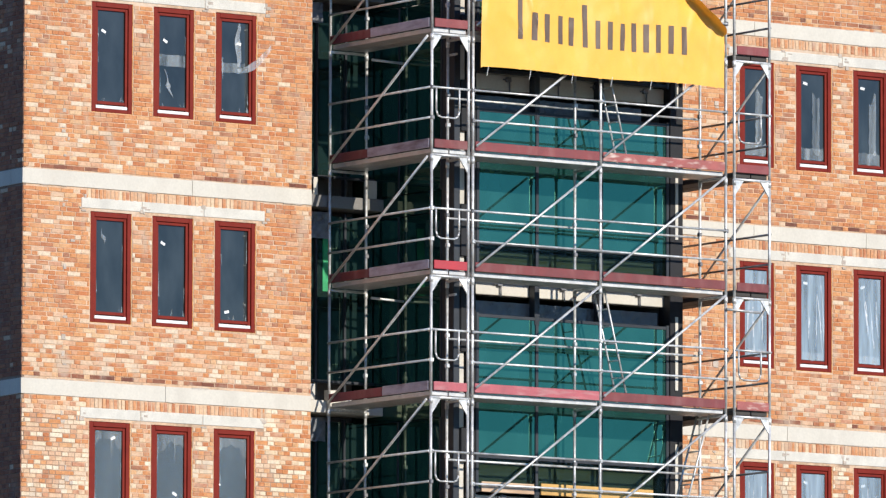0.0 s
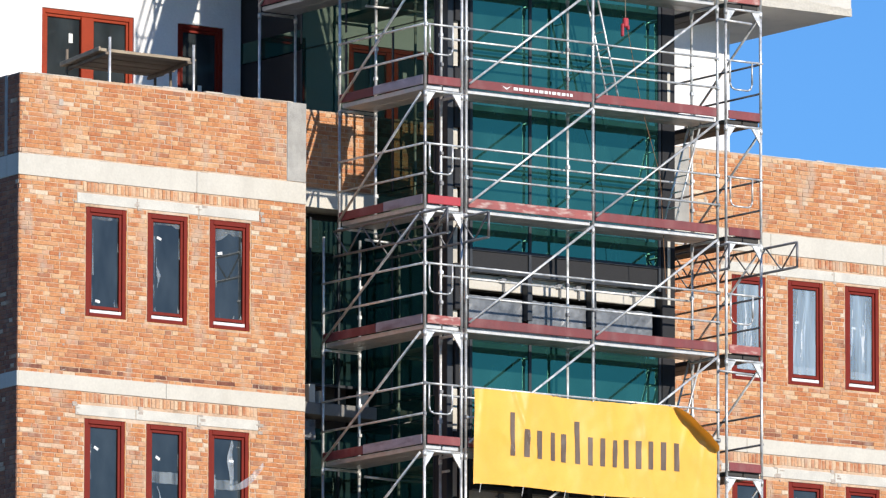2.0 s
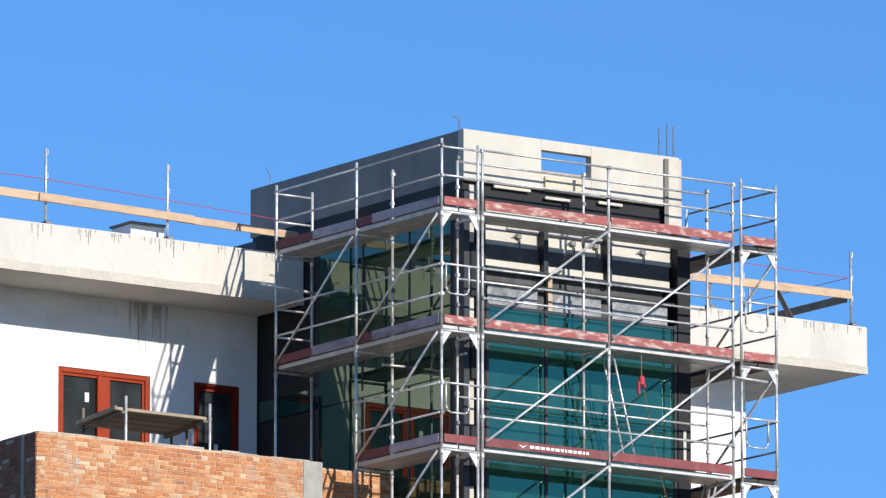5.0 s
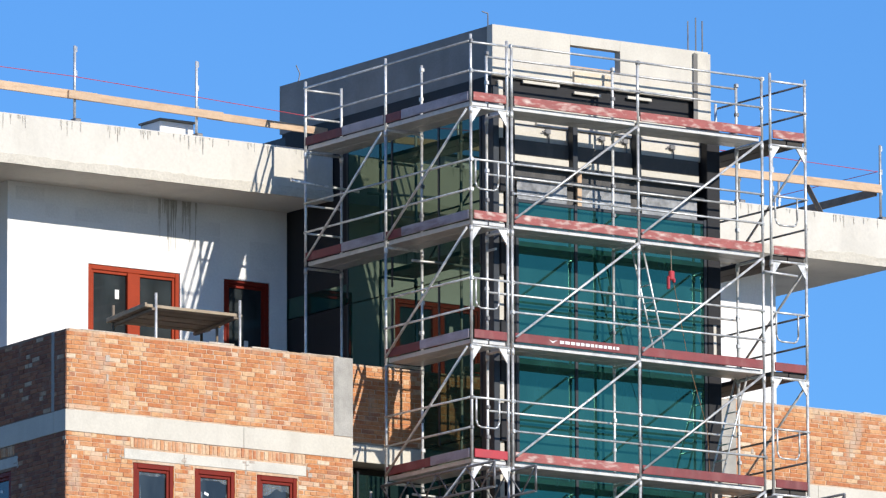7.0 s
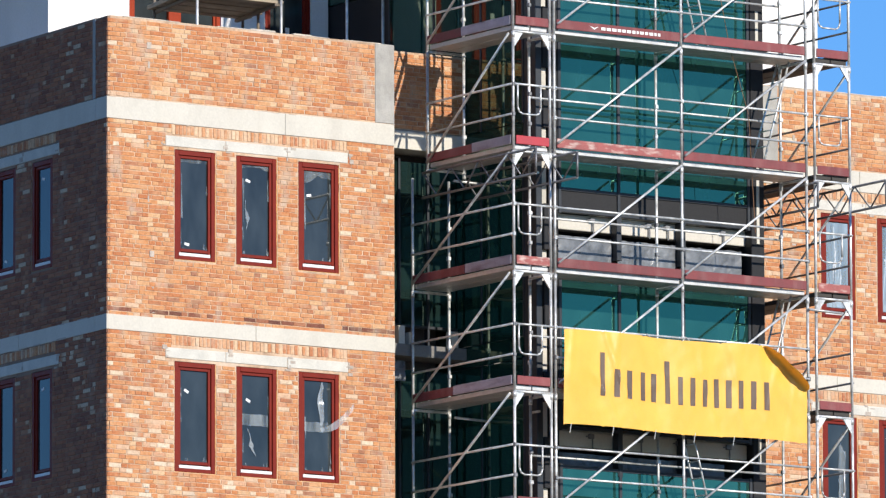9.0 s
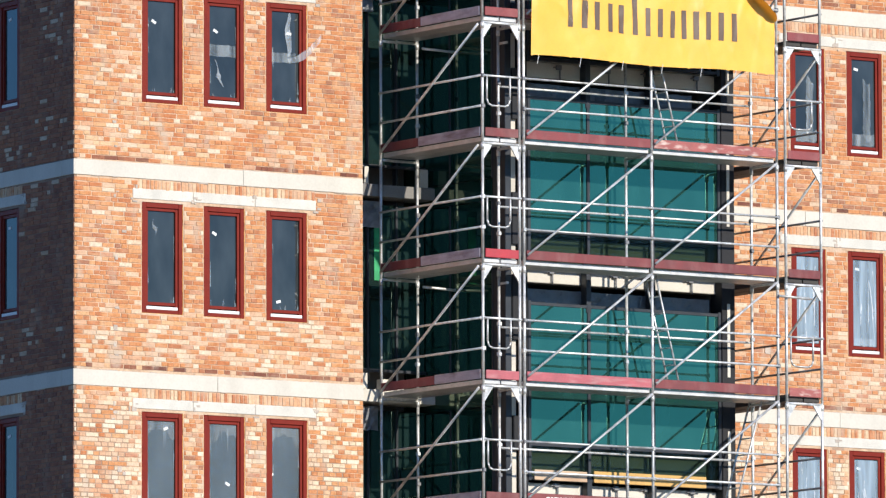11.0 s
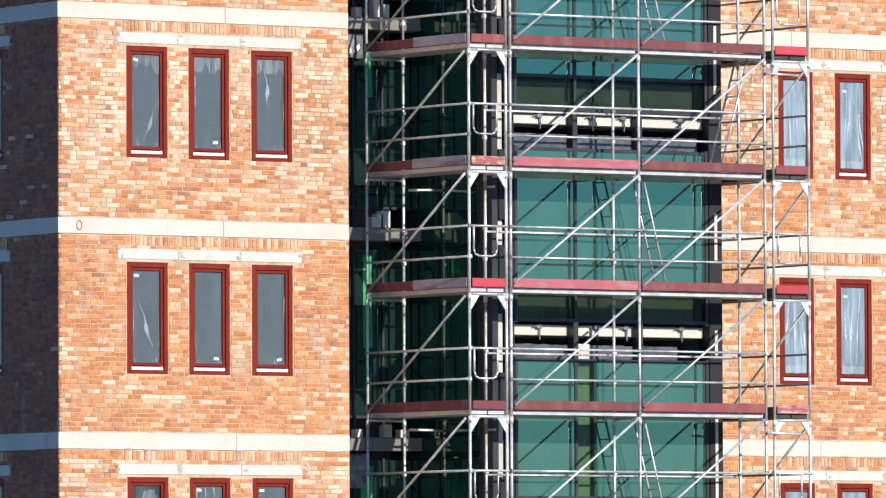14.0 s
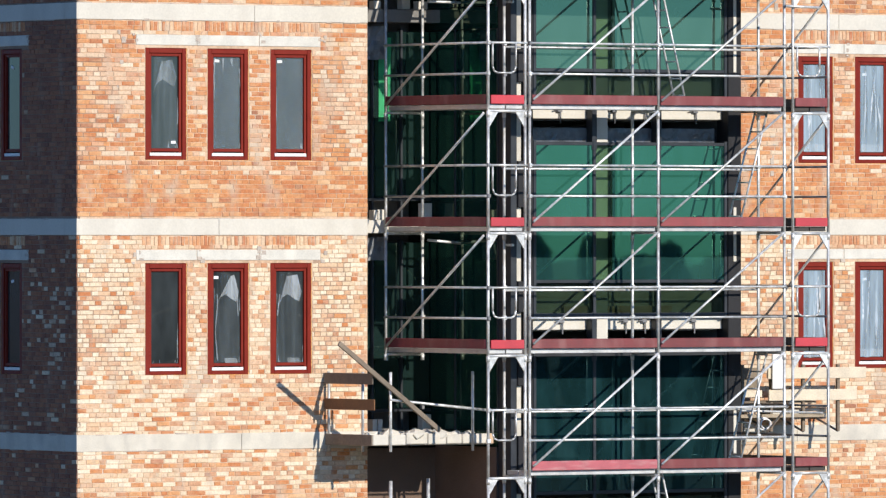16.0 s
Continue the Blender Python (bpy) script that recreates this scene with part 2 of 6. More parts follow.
M_SLAB = mat("slab_concrete", (0.62, 0.59, 0.525), 0.9, vary=0.04, scale=1.0, grain=20, bump=0.12, stain=(0.42, 0.40, 0.35), stain_scale=1.8, stain_amount=0.35)
M_WHITE = mat("white_render", (0.80, 0.79, 0.77), 0.92, vary=0.04, scale=1.2, grain=25, bump=0.12, stain=(0.52, 0.51, 0.50), stain_scale=0.8, stain_amount=0.35)
M_FRAME = mat("red_brown_window_paint", (0.175, 0.014, 0.006), 0.5, vary=0.1, scale=6.0, bump=0.03)
M_FRAME.node_tree.nodes["Principled BSDF"].inputs["Specular IOR Level"].default_value = 0.2
M_FRAME_BRIGHT = mat("orange_red_door_paint", (0.30, 0.036, 0.010), 0.5, vary=0.1, scale=6.0, bump=0.03)
M_FRAME_BRIGHT.node_tree.nodes["Principled BSDF"].inputs["Specular IOR Level"].default_value = 0.2
M_PANE = glass_mat("window_glass", (0.030, 0.036, 0.038), 1.55, wave=0.015, dust_gleam=0.35)
M_SILL = mat("white_plastic", (0.75, 0.74, 0.73), 0.5, vary=0.04, bump=0.0)
M_TEAL = glass_mat("teal_glass", (0.012, 0.044, 0.042), 2.3, wave=0.012, sheen=(0.28, 0.90, 0.58), dust_gleam=0.2)
# paler tint: the mirrored horizon haze is put into the glass colour
M_TEAL_HAZE = glass_mat("haze_toned_teal_glass", (0.030, 0.058, 0.048), 2.45, wave=0.014, sheen=(0.50, 0.92, 0.70), dust_gleam=0.16)
# darker tint: dark things mirrored low down are put into the colour
M_TEAL_LOW = glass_mat("dark_reflection_teal_glass", (0.006, 0.022, 0.024), 1.75, wave=0.03, sheen=(0.3, 0.75, 0.75), dust_gleam=0.5)
M_TEAL_SEE = glass_mat("clear_tinted_glass", (0.010, 0.020, 0.019), 1.5, wave=0.012, see=0.78, through_tint=(0.55, 0.63, 0.57))
M_TEAL_CLEAR = glass_mat("clear_green_glass", (0.024, 0.056, 0.046), 1.5, wave=0.012, see=0.85, through_tint=(0.66, 0.78, 0.68))
M_DARKFRAME = mat("dark_aluminium", (0.030, 0.034, 0.040), 0.45, metal=0.3, vary=0.15, bump=0.02)
M_MEMBRANE = mat("black_membrane", (0.019, 0.019, 0.021), 0.6, vary=0.2, scale=2.0, bump=0.2)
M_MEMBRANE.node_tree.nodes["Principled BSDF"].inputs["Specular IOR Level"].default_value = 0.25
M_STEEL = mat("galvanised_steel", (0.66, 0.66, 0.64), 0.46, metal=0.5, vary=0.22, scale=9.0, grain=60, bump=0.05, isl=0.22, stain=(0.20, 0.18, 0.16), stain_scale=5.0, stain_amount=0.35, stretch=(1.0, 1.0, 0.8))
M_DARKSTEEL = mat("dark_steel", (0.20, 0.20, 0.205), 0.55, metal=0.6, vary=0.2, scale=8.0, bump=0.04)
M_TOE = mat("red_toe_board", (0.19, 0.040, 0.042), 0.65, vary=0.16, scale=4.0, bump=0.06, isl=0.22, stain=(0.36, 0.2, 0.18), stain_scale=4.0, stain_amount=0.3)
M_TOE_BRIGHT = mat("bright_red_toe_board", (0.44, 0.036, 0.05), 0.6, vary=0.1, scale=4.0, bump=0.04, isl=0.12)
M_TOE_WORN = mat("worn_red_toe_board", (0.33, 0.10, 0.09), 0.75, vary=0.16, scale=4.0, bump=0.1, stain=(0.66, 0.55, 0.48), stain_scale=6.0, stain_amount=0.85, stretch=(0.8, 0.8, 2.2))
M_TOE_PINK = mat("faded_red_toe_board", (0.40, 0.10, 0.115), 0.65, vary=0.14, scale=4.0, bump=0.06, stain=(0.5, 0.36, 0.34), stain_scale=6.0, stain_amount=0.4, stretch=(0.4, 0.4, 2.0))
M_TOE_GREY = mat("bleached_toe_board", (0.42, 0.37, 0.39), 0.7, vary=0.14, scale=4.0, bump=0.06, isl=0.12, stain=(0.10, 0.035, 0.035), stain_scale=2.4, stain_amount=0.75, stretch=(0.6, 0.6, 3.0))
M_DECK = mat("deck_steel", (0.52, 0.515, 0.50), 0.5, metal=0.45, vary=0.14, scale=5.0, bump=0.06)
# deck tone with the shade of the undersides put into it
M_SHADEDECK = mat("shade_toned_deck_boards", (0.05, 0.045, 0.04), 0.8, vary=0.2, scale=5.0, bump=0.08)
M_WOOD = mat("new_timber", (0.55, 0.39, 0.255), 0.75, vary=0.07, scale=3.0, grain=40, bump=0.1, isl=0.1, stain=(0.36, 0.21, 0.12), stain_scale=2.0, stain_amount=0.6, stretch=(1.2, 1.2, 6.0))
M_OLDWOOD = mat("old_timber", (0.19, 0.15, 0.11), 0.85, vary=0.2, scale=4.0, grain=50, bump=0.15, isl=0.15)
M_PALEOLD = mat("weathered_boards", (0.30, 0.24, 0.17), 0.85, vary=0.2, scale=4.0, grain=50, bump=0.15, isl=0.2)
M_YELLOW = mat("yellow_banner_vinyl", (0.85, 0.455, 0.07), 0.36, vary=0.05, scale=2.0, bump=0.02)
M_LOGO = mat("grey_brown_print", (0.13, 0.085, 0.06), 0.45, vary=0.1, bump=0.0)
M_NEWBOARD = mat("golden_timber", (0.56, 0.33, 0.10), 0.7, vary=0.14, scale=3.0, grain=40, bump=0.1)
M_VOID = mat("raw_interior_concrete", (0.18, 0.172, 0.165), 0.95, vary=0.15, scale=1.5)
M_GROUND = mat("trodden_ground", (0.15, 0.128, 0.09), 0.95, vary=0.2, scale=0.3, grain=4.0, bump=0.3, stain=(0.05, 0.07, 0.03), stain_scale=0.05, stain_amount=0.8)
M_ROOF = mat("terrace_screed", (0.38, 0.36, 0.33), 0.95, vary=0.12)
M_RED = mat("red_tape", (0.5, 0.07, 0.09), 0.6, bump=0.0)
M_SIDE = glass_mat("dark_green_glass", (0.005, 0.030, 0.024), 2.3, wave=0.015, sheen=(0.48, 0.68, 0.45))
M_RECESS = glass_mat("black_green_glass", (0.010, 0.022, 0.020), 1.7, wave=0.02, sheen=(0.62, 0.9, 0.72))
M_FOAM = mat("mounting_foam", (0.66, 0.33, 0.08), 0.8, vary=0.2, scale=20.0)
M_FILM_CLEAR = film_mat("clear_film", 0.2, (0.62, 0.68, 0.70))
M_FILM_SHEER = film_mat("sheer_film", 0.17, (0.62, 0.70, 0.74))
# faint grey-blue cover that paints reflected haze onto window panes
M_FILM_HAZE = film_mat("mirrored_haze_film", 0.10, (0.36, 0.43, 0.48), 0.1)
M_FILM_EDGE = film_mat("film_edge", 0.13, (0.60, 0.64, 0.64), 0.8)
M_FILM_THIN = film_mat("thin_film", 0.045, (0.50, 0.60, 0.66), 0.3)
M_FILM_FOLD = film_mat("folded_film", 0.30, (0.66, 0.72, 0.76), 0.8)
# near-white film for highlights laid along the folds
M_FILM_BRIGHT = film_mat("highlight_film", 0.62, (0.78, 0.82, 0.86), 0.6)
M_FILM_PALE = film_mat("pale_film", 0.42, (0.50, 0.63, 0.74))
M_FILM_LIGHT = mat("light_plastic_film", (0.26, 0.265, 0.27), 0.3, vary=0.25, scale=3.0, grain=9.0, bump=0.5)
M_FILM_GREY = mat("grey_plastic_film", (0.15, 0.158, 0.168), 0.3, vary=0.25, scale=3.0, grain=9.0, bump=0.5)
M_FILM_DIM = mat("dull_grey_film", (0.085, 0.09, 0.10), 0.3, vary=0.25, scale=3.0, grain=9.0, bump=0.4)
M_GREEN = mat("green_sheeting", (0.02, 0.30, 0.11), 0.5, vary=0.2, scale=6.0)
M_BROWN = mat("brown_plaster", (0.16, 0.105, 0.075), 0.9, vary=0.2, scale=1.0)
# mottled concrete with the shade of the left-hand face in its base colour
M_SIDECON = mat("mottled_shade_toned_concrete", (0.25, 0.245, 0.235), 0.92, vary=0.14, scale=1.5, bump=0.15, stain=(0.2, 0.195, 0.18), stain_scale=1.6, stain_amount=0.6)
M_POST = mat("grey_post_concrete", (0.38, 0.365, 0.335), 0.92, vary=0.14, scale=5.0, bump=0.2, stain=(0.25, 0.24, 0.22), stain_scale=5.0)
M_STAIN = mat("water_stain", (0.45, 0.43, 0.385), 0.9, vary=0.2, scale=8.0)
M_WOODBROWN = mat("brown_timber", (0.22, 0.11, 0.05), 0.8, vary=0.15, grain=40, bump=0.1)
M_PALEWOOD = mat("pale_timber", (0.62, 0.53, 0.40), 0.8, vary=0.12, grain=40, bump=0.1)
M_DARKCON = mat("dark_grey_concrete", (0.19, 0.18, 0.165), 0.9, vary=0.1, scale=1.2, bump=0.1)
# dark base with paler grey blotches, for the tower's top storey
M_TOPDARK = mat("blotched_dark_panel", (0.075, 0.072, 0.07), 0.8, vary=0.25, scale=2.0, bump=0.2, stain=(0.2, 0.19, 0.18), stain_scale=3.0, stain_amount=0.4)
M_RIM = mat("soiled_slab_rim", (0.55, 0.515, 0.44), 0.95, vary=0.09, scale=3.0, grain=25, bump=0.3, stain=(0.40, 0.36, 0.29), stain_scale=3.0, stain_amount=0.5, stretch=(0.5, 0.5, 2.0))
M_PATCH = mat("thin_render", (0.735, 0.725, 0.71), 0.92, vary=0.06, scale=2.0, grain=25, bump=0.12)
M_LEAF = mat("dark_foliage", (0.035, 0.055, 0.022), 0.8, vary=0.4, scale=1.5, grain=9.0, bump=0.3)
M_PAPER = mat("white_paper", (0.78, 0.78, 0.76), 0.7, vary=0.03, bump=0.0)


# ---- building helpers ----
def add_box(bm, x0, x1, y0, y1, z0, z1, bevel=0.0):
    r = bmesh.ops.create_cube(bm, size=1.0, matrix=Matrix.LocRotScale(((x0 + x1) / 2, (y0 + y1) / 2, (z0 + z1) / 2), None, (x1 - x0, y1 - y0, z1 - z0)))
    if bevel:
        es = list({e for v in r["verts"] for e in v.link_edges})
        bmesh.ops.bevel(bm, geom=es, offset=bevel, segments=1, affect="EDGES")
    return bm


def box(x0, x1, y0, y1, z0, z1, bevel=0.0):
    return add_box(bmesh.new(), x0, x1, y0, y1, z0, z1, bevel)


def mesh_of(name, bm, material, smooth=False):
    me = bpy.data.meshes.new(name)
    bm.to_mesh(me)
    bm.free()
    me.materials.append(material)
    if smooth:
        for p in me.polygons:
            p.use_smooth = True
    return me


def part(name, bm, material, parent, label="", smooth=False, m=None):
    """One mesh object under a thing or part; bm may be a ready mesh."""
    me = bm if isinstance(bm, bpy.types.Mesh) else mesh_of(name, bm, material, smooth)
    ob = new(name, me)
    ob.parent = parent
    if m is not None:
        ob.matrix_basis = m
    if label:
        tagged(ob, label)
    return ob


def thing(name, label, category, m=None, group="", kind=""):
    ob = new(name)
    ob.empty_display_size = 0.2
    if m is not None:
        ob.matrix_basis = m
    return tagged(ob, label, category, group, kind)


def solid(name, bm, material, label, category, group="", kind="", smooth=False):
    return tagged(new(name, mesh_of(name, bm, material, smooth)), label, category, group, kind)


TUBES = {}


def tube_mesh(length, r, material, sides=8):
    key = (round(length, 3), round(r, 4), material.name)
    if key not in TUBES:
        bm = bmesh.new()
        bmesh.ops.create_cone(bm, cap_ends=True, segments=sides, radius1=r, radius2=r, depth=length, matrix=Matrix.Translation((0, 0, length / 2)))
        me = mesh_of("tube", bm, material)
        for p in me.polygons:
            p.use_smooth = len(p.vertices) == 4
        TUBES[key] = me
    return TUBES[key]


def tube(name, a, b, r, material, parent, label=""):
    a, b = Vector(a), Vector(b)
    d = b - a
    m = Matrix.Translation(a) @ d.to_track_quat("Z", "Y").to_matrix().to_4x4()
    return part(name, tube_mesh(d.length, r, material), material, parent, label, m=m)


def add_rod(bm, a, b, r, sides=6):
    a, b = Vector(a), Vector(b)
    d = b - a
    m = Matrix.Translation(a) @ d.to_track_quat("Z", "Y").to_matrix().to_4x4() @ Matrix.Translation((0, 0, d.length / 2))
    bmesh.ops.create_cone(bm, cap_ends=True, segments=sides, radius1=r, radius2=r, depth=d.length, matrix=m)
    return bm


def rods(points, r, sides=6):
    bm = bmesh.new()
    for a, b in zip(points, points[1:]):
        add_rod(bm, a, b, r, sides)
    return bm


def hoop(rx, rz, r, n=20, k=6):
    """A closed oval ring of round section, standing in the xz plane."""
    bm = bmesh.new()
    rings = []
    for i in range(n):
        a = 2 * math.pi * i / n
        c = Vector((rx * math.cos(a), 0, rz * math.sin(a)))
        out = Vector((math.cos(a), 0, math.sin(a)))
        rings.append([bm.verts.new(c + r * (math.cos(b) * out + math.sin(b) * Vector((0, 1, 0)))) for b in (2 * math.pi * q / k for q in range(k))])
    for i in range(n):
        for q in range(k):
            bm.faces.new((rings[i][q], rings[(i + 1) % n][q], rings[(i + 1) % n][(q + 1) % k], rings[i][(q + 1) % k]))
    return bm


def crumple(x0, x1, z0, z1, y, seed, deep=0.04):
    """A creased sheet with a ragged rim, hanging in the plane y."""
    bm = bmesh.new()
    nx, nz = max(4, int((x1 - x0) / 0.07)), max(4, int((z1 - z0) / 0.07))
    nx, nz = min(nx, 60), min(nz, 24)
    g = []
    for i in range(nx + 1):
        row = []
        for j in range(nz + 1):
            u, v = x0 + (x1 - x0) * i / nx, z0 + (z1 - z0) * j / nz
            q = Vector((u * 6.0, v * 6.0, seed * 3.7))
            rim = (0.25 if x1 - x0 < 0.5 else 0.05) * (z1 - z0) * noise.noise(Vector((u * 9.0, seed, 1.0))) if j in (0, nz) else 0.0
            side = 0.2 * (x1 - x0) * noise.noise(Vector((v * 9.0, seed, 5.0))) if i in (0, nx) and x1 - x0 < 0.4 else 0.0
            row.append(bm.verts.new((u + side, y - deep * abs(noise.noise(q)) - 0.4 * deep * noise.noise(q * 2.7), v + rim)))
        g.append(row)
    for i in range(nx):
        for j in range(nz):
            bm.faces.new((g[i][j], g[i + 1][j], g[i + 1][j + 1], g[i][j + 1]))
    return bm


def shard(x0, x1, z0, z1, y, seed, down):
    """A ragged splinter of film that tapers upwards or downwards."""
    bm = bmesh.new()
    rng = random.Random(round(seed * 1000))
    n, prev, off = 6, None, rng.uniform(-0.5, 0.5)
    for i in range(n + 1):
        t = i / n
        k = (1 - t) if down else t
        z = z1 + (z0 - z1) * t
        c = (x0 + x1) / 2 + off * (x1 - x0) * (1 - k)
        hw = (x1 - x0) / 2 * k * rng.uniform(0.5, 1.1) + 0.003
        cur = (bm.verts.new((c - hw, y - rng.uniform(0, 0.012), z)), bm.verts.new((c + hw, y - rng.uniform(0, 0.012), z)))
        if prev:
            bm.faces.new((prev[0], cur[0], cur[1], prev[1]))
        prev = cur
    return bm


def drape(w, h, seed, full=False):
    """Film hanging over a pane in long folds; narrower below unless full."""
    bm = bmesh.new()
    nx, nz = 18, 20
    x0, x1, z0, z1 = 0.14, w - 0.14, 0.2, h - 0.15
    g = []
    for i in range(nx + 1):
        row = []
        for j in range(nz + 1):
            s, t = i / nx, j / nz
            lean = 0.0 if full else (0.12 * (1 - t) * noise.noise(Vector((seed, s * 2, 0.3))) + 0.1 * (1 - t) * (s - 0.5))
            u = x0 + (x1 - x0) * (s if full else 0.12 + 0.76 * s) + lean
            fold = 0.007 * math.sin(s * 17 + seed + 1.5 * t * math.sin(seed)) + 0.006 * noise.noise(Vector((s * 5, t * 3, seed)))
            zz = z0 + (z1 - z0) * t - (0.0 if full else 0.25 * max(0, s - 0.5) * (t > 0.5) * t)
            row.append(bm.verts.new((u, 0.028 - fold, zz)))
        g.append(row)
    for i in range(nx):
        for j in range(nz):
            bm.faces.new((g[i][j], g[i + 1][j], g[i + 1][j + 1], g[i][j + 1]))
    return bm


def ragged(x0, x1, z0, z1, y, seed):
    """Film left along the head of a pane: a creased sheet with a deeply torn lower edge."""
    bm = bmesh.new()
    nx, nz, prev = 16, 6, None
    for i in range(nx + 1):
        s = i / nx
        low = z1 - (z1 - z0) * min(1.0, 0.25 + 1.1 * abs(noise.noise(Vector((s * 2.3, seed * 1.7, 0.5)))) + 0.55 * abs(s - 0.5))
        cur = []
        for j in range(nz + 1):
            t = j / nz
            cur.append(bm.verts.new((x0 + (x1 - x0) * s + 0.01 * noise.noise(Vector((s * 9, t * 5, seed))), y - 0.012 * abs(noise.noise(Vector((s * 7 + t * 3, t * 6, seed)))), z1 + (low - z1) * t)))
        if prev:
            for j in range(nz):
                bm.faces.new((prev[j], prev[j + 1], cur[j + 1], cur[j]))
        prev = cur
    return bm


def flap(w, h, j):
    """The upper corner of a film sheet folded over into creased triangles."""
    bm = bmesh.new()
    x0, x1, top = 0.17, w - 0.16, h - 0.17
    tip = (x0 + (0.62 if j == 1 else 0.34) * (x1 - x0), top - 0.05)
    ring = [(x0 + 0.02, top - 0.55), (x0 + 0.08, top - 0.40), (x0 + 0.2, top - 0.34), (x0 + 0.32, top - 0.42), (x1 - 0.05, top - 0.46), (x1 - 0.02, top - 0.30), (x1 - 0.09, top - 0.02)]
    c = bm.verts.new((tip[0], 0.012, tip[1]))
    vs = [bm.verts.new((x, 0.036 - (0.022 if i % 2 else 0.0), z)) for i, (x, z) in enumerate(ring)]
    for a, b in zip(vs, vs[1:]):
        bm.faces.new((c, a, b))
    return bm


def film_rim(w, h, j):
    """The turned-in edge of a slack sheet: a thin bright ribbon that wanders down the pane."""
    bm = bmesh.new()
    for side in (0, 1) if j == 1 else (0,):
        prev = None
        for i in range(25 if j == 1 and side == 0 else 9):
            t = i / 24
            x = (0.17 + 0.05 * math.sin(t * 5 + j) * (1 - t) + 0.05 * t) if side == 0 else w - 0.17 - 0.09 * t * t - 0.02 * math.sin(t * 7 + j)
            hw = 0.006 + 0.010 * abs(noise.noise(Vector((t * 9, side, j * 2.1))))
            z = 0.24 + (h - 0.75) * (1 - t)
            cur = (bm.verts.new((x - hw, 0.034, z)), bm.verts.new((x + hw, 0.030 - 0.006 * (i % 2), z)))
            if prev:
                bm.faces.new((prev[0], cur[0], cur[1], prev[1]))
            prev = cur
    return bm


def torn(w):
    """A strip of film blown out to the side of a window."""
    bm = bmesh.new()
    prev = None
    for i in range(15):
        t = i / 14
        x, z, y = w - 0.33 + 0.55 * t, 0.88 + 0.42 * t * t, 0.03 - 0.16 * t
        hw = 0.025 + 0.035 * math.sin(t * 3.0)
        cur = (bm.verts.new((x, y - 0.015 * math.sin(i * 2.1), z - hw)), bm.verts.new((x - 0.03, y + 0.015 * math.sin(i * 1.3), z + hw)))
        if prev:
            bm.faces.new((prev[0], cur[0], cur[1], prev[1]))
        prev = cur
    prev = None
    for i in range(9):
        t = i / 8
        x, z = w - 0.34 + 0.02 * math.sin(i), 0.95 + 0.72 * t
        hw = 0.012 + 0.055 * math.sin(t * 3.1) * (1 - 0.5 * t)
        cur = (bm.verts.new((x - hw, 0.03, z)), bm.verts.new((x + hw, 0.02 - 0.015 * math.sin(i * 2.0), z)))
        if prev:
            bm.faces.new((prev[0], cur[0], cur[1], prev[1]))
        prev = cur
    return bm


# ---- the plan ----
WALL = 2.7                     # front plane of both brick wings
LEFT_X0, LEFT_X1 = -6.999, -1.373
RIGHT_X0, RIGHT_X1 = 4.95, 14.0
PARAPET = 34.041
BANDS = [1.28, 4.81, 8.30, 11.785, 15.255, 18.745, 22.185, 25.605, 29.115, 32.70]   # tops of the floor bands
BAND_H = [0.3, 0.27, 0.265, 0.265, 0.255, 0.255, 0.255, 0.25, 0.25, 0.355]
HEADS = [7.58, 11.07, 14.56, 18.07, 21.55, 24.98, 28.43, 31.93]        # window heads
WIN_H = 1.82
LEFT_WINS = [(-5.70, -4.90), (-4.50, -3.70), (-3.28, -2.47)]
RIGHT_WINS = [(7.42, 8.16), (8.62, 9.39), (9.85, 10.60)]
SIDE_WINS = [(4.55, 5.27), (5.83, 6.56), (7.12, 7.83)]
SIDE_TURN = Matrix.Translation((-6.999, 2.7, 0)) @ Matrix.Rotation(radians(-3.0), 4, "Z") @ Matrix.Translation((6.999, -2.7, 0))   # the side wall is not square to the front
REC_Y = 3.05                   # plane of the recess beside the tower
UP_WALL = 7.2                  # set-back top storey
SLAB_Z0, SLAB_Z1, SLAB_Y = 37.355, 38.20, 5.78
TX0, TX1, TY0, TY1 = 0.31, 4.92, 1.0, 7.47   # stair tower

# ---- ground ----
gb = bmesh.new()
bmesh.ops.create_grid(gb, x_segments=60, y_segments=60, size=2400)
solid("ground", gb, M_GROUND, "trodden earth and thin grass of the site", "ground", kind="structure")


# ---- belt of trees across the site, mirrored in the lower panes ----
rf = random.Random(5)
wood = bmesh.new()
for i in range(90):
    t, back = rf.uniform(-32, 32), rf.uniform(0, 14)
    x, y = 67 + 0.826 * t + 0.563 * back, -94 + 0.563 * t - 0.826 * back
    top, wide = rf.uniform(6.6, 7.9), rf.uniform(0.9, 1.7)
    bmesh.ops.create_cone(wood, cap_ends=False, segments=6, radius1=0.16, radius2=0.09, depth=2.4, matrix=Matrix.Translation((x, y, 1.2)))
    for k in range(4):
        z = 1.6 + (top - 1.6) * (k + 0.5) / 4
        r = wide * (1.0, 1.1, 0.9, 0.55)[k]
        ball = bmesh.ops.create_icosphere(wood, subdivisions=2, radius=1.0, matrix=Matrix.Translation((x + rf.uniform(-0.3, 0.3), y + rf.uniform(-0.3, 0.3), z)) @ Matrix.Diagonal((r, r, (top - 1.6) / 5.5, 1)))
        for v in ball["verts"]:
            v.co += 0.35 * r * noise.noise_vector(v.co * 1.9)
solid("far_trees", wood, M_LEAF, "dark belt of young trees across the site", "trees", kind="stuff")


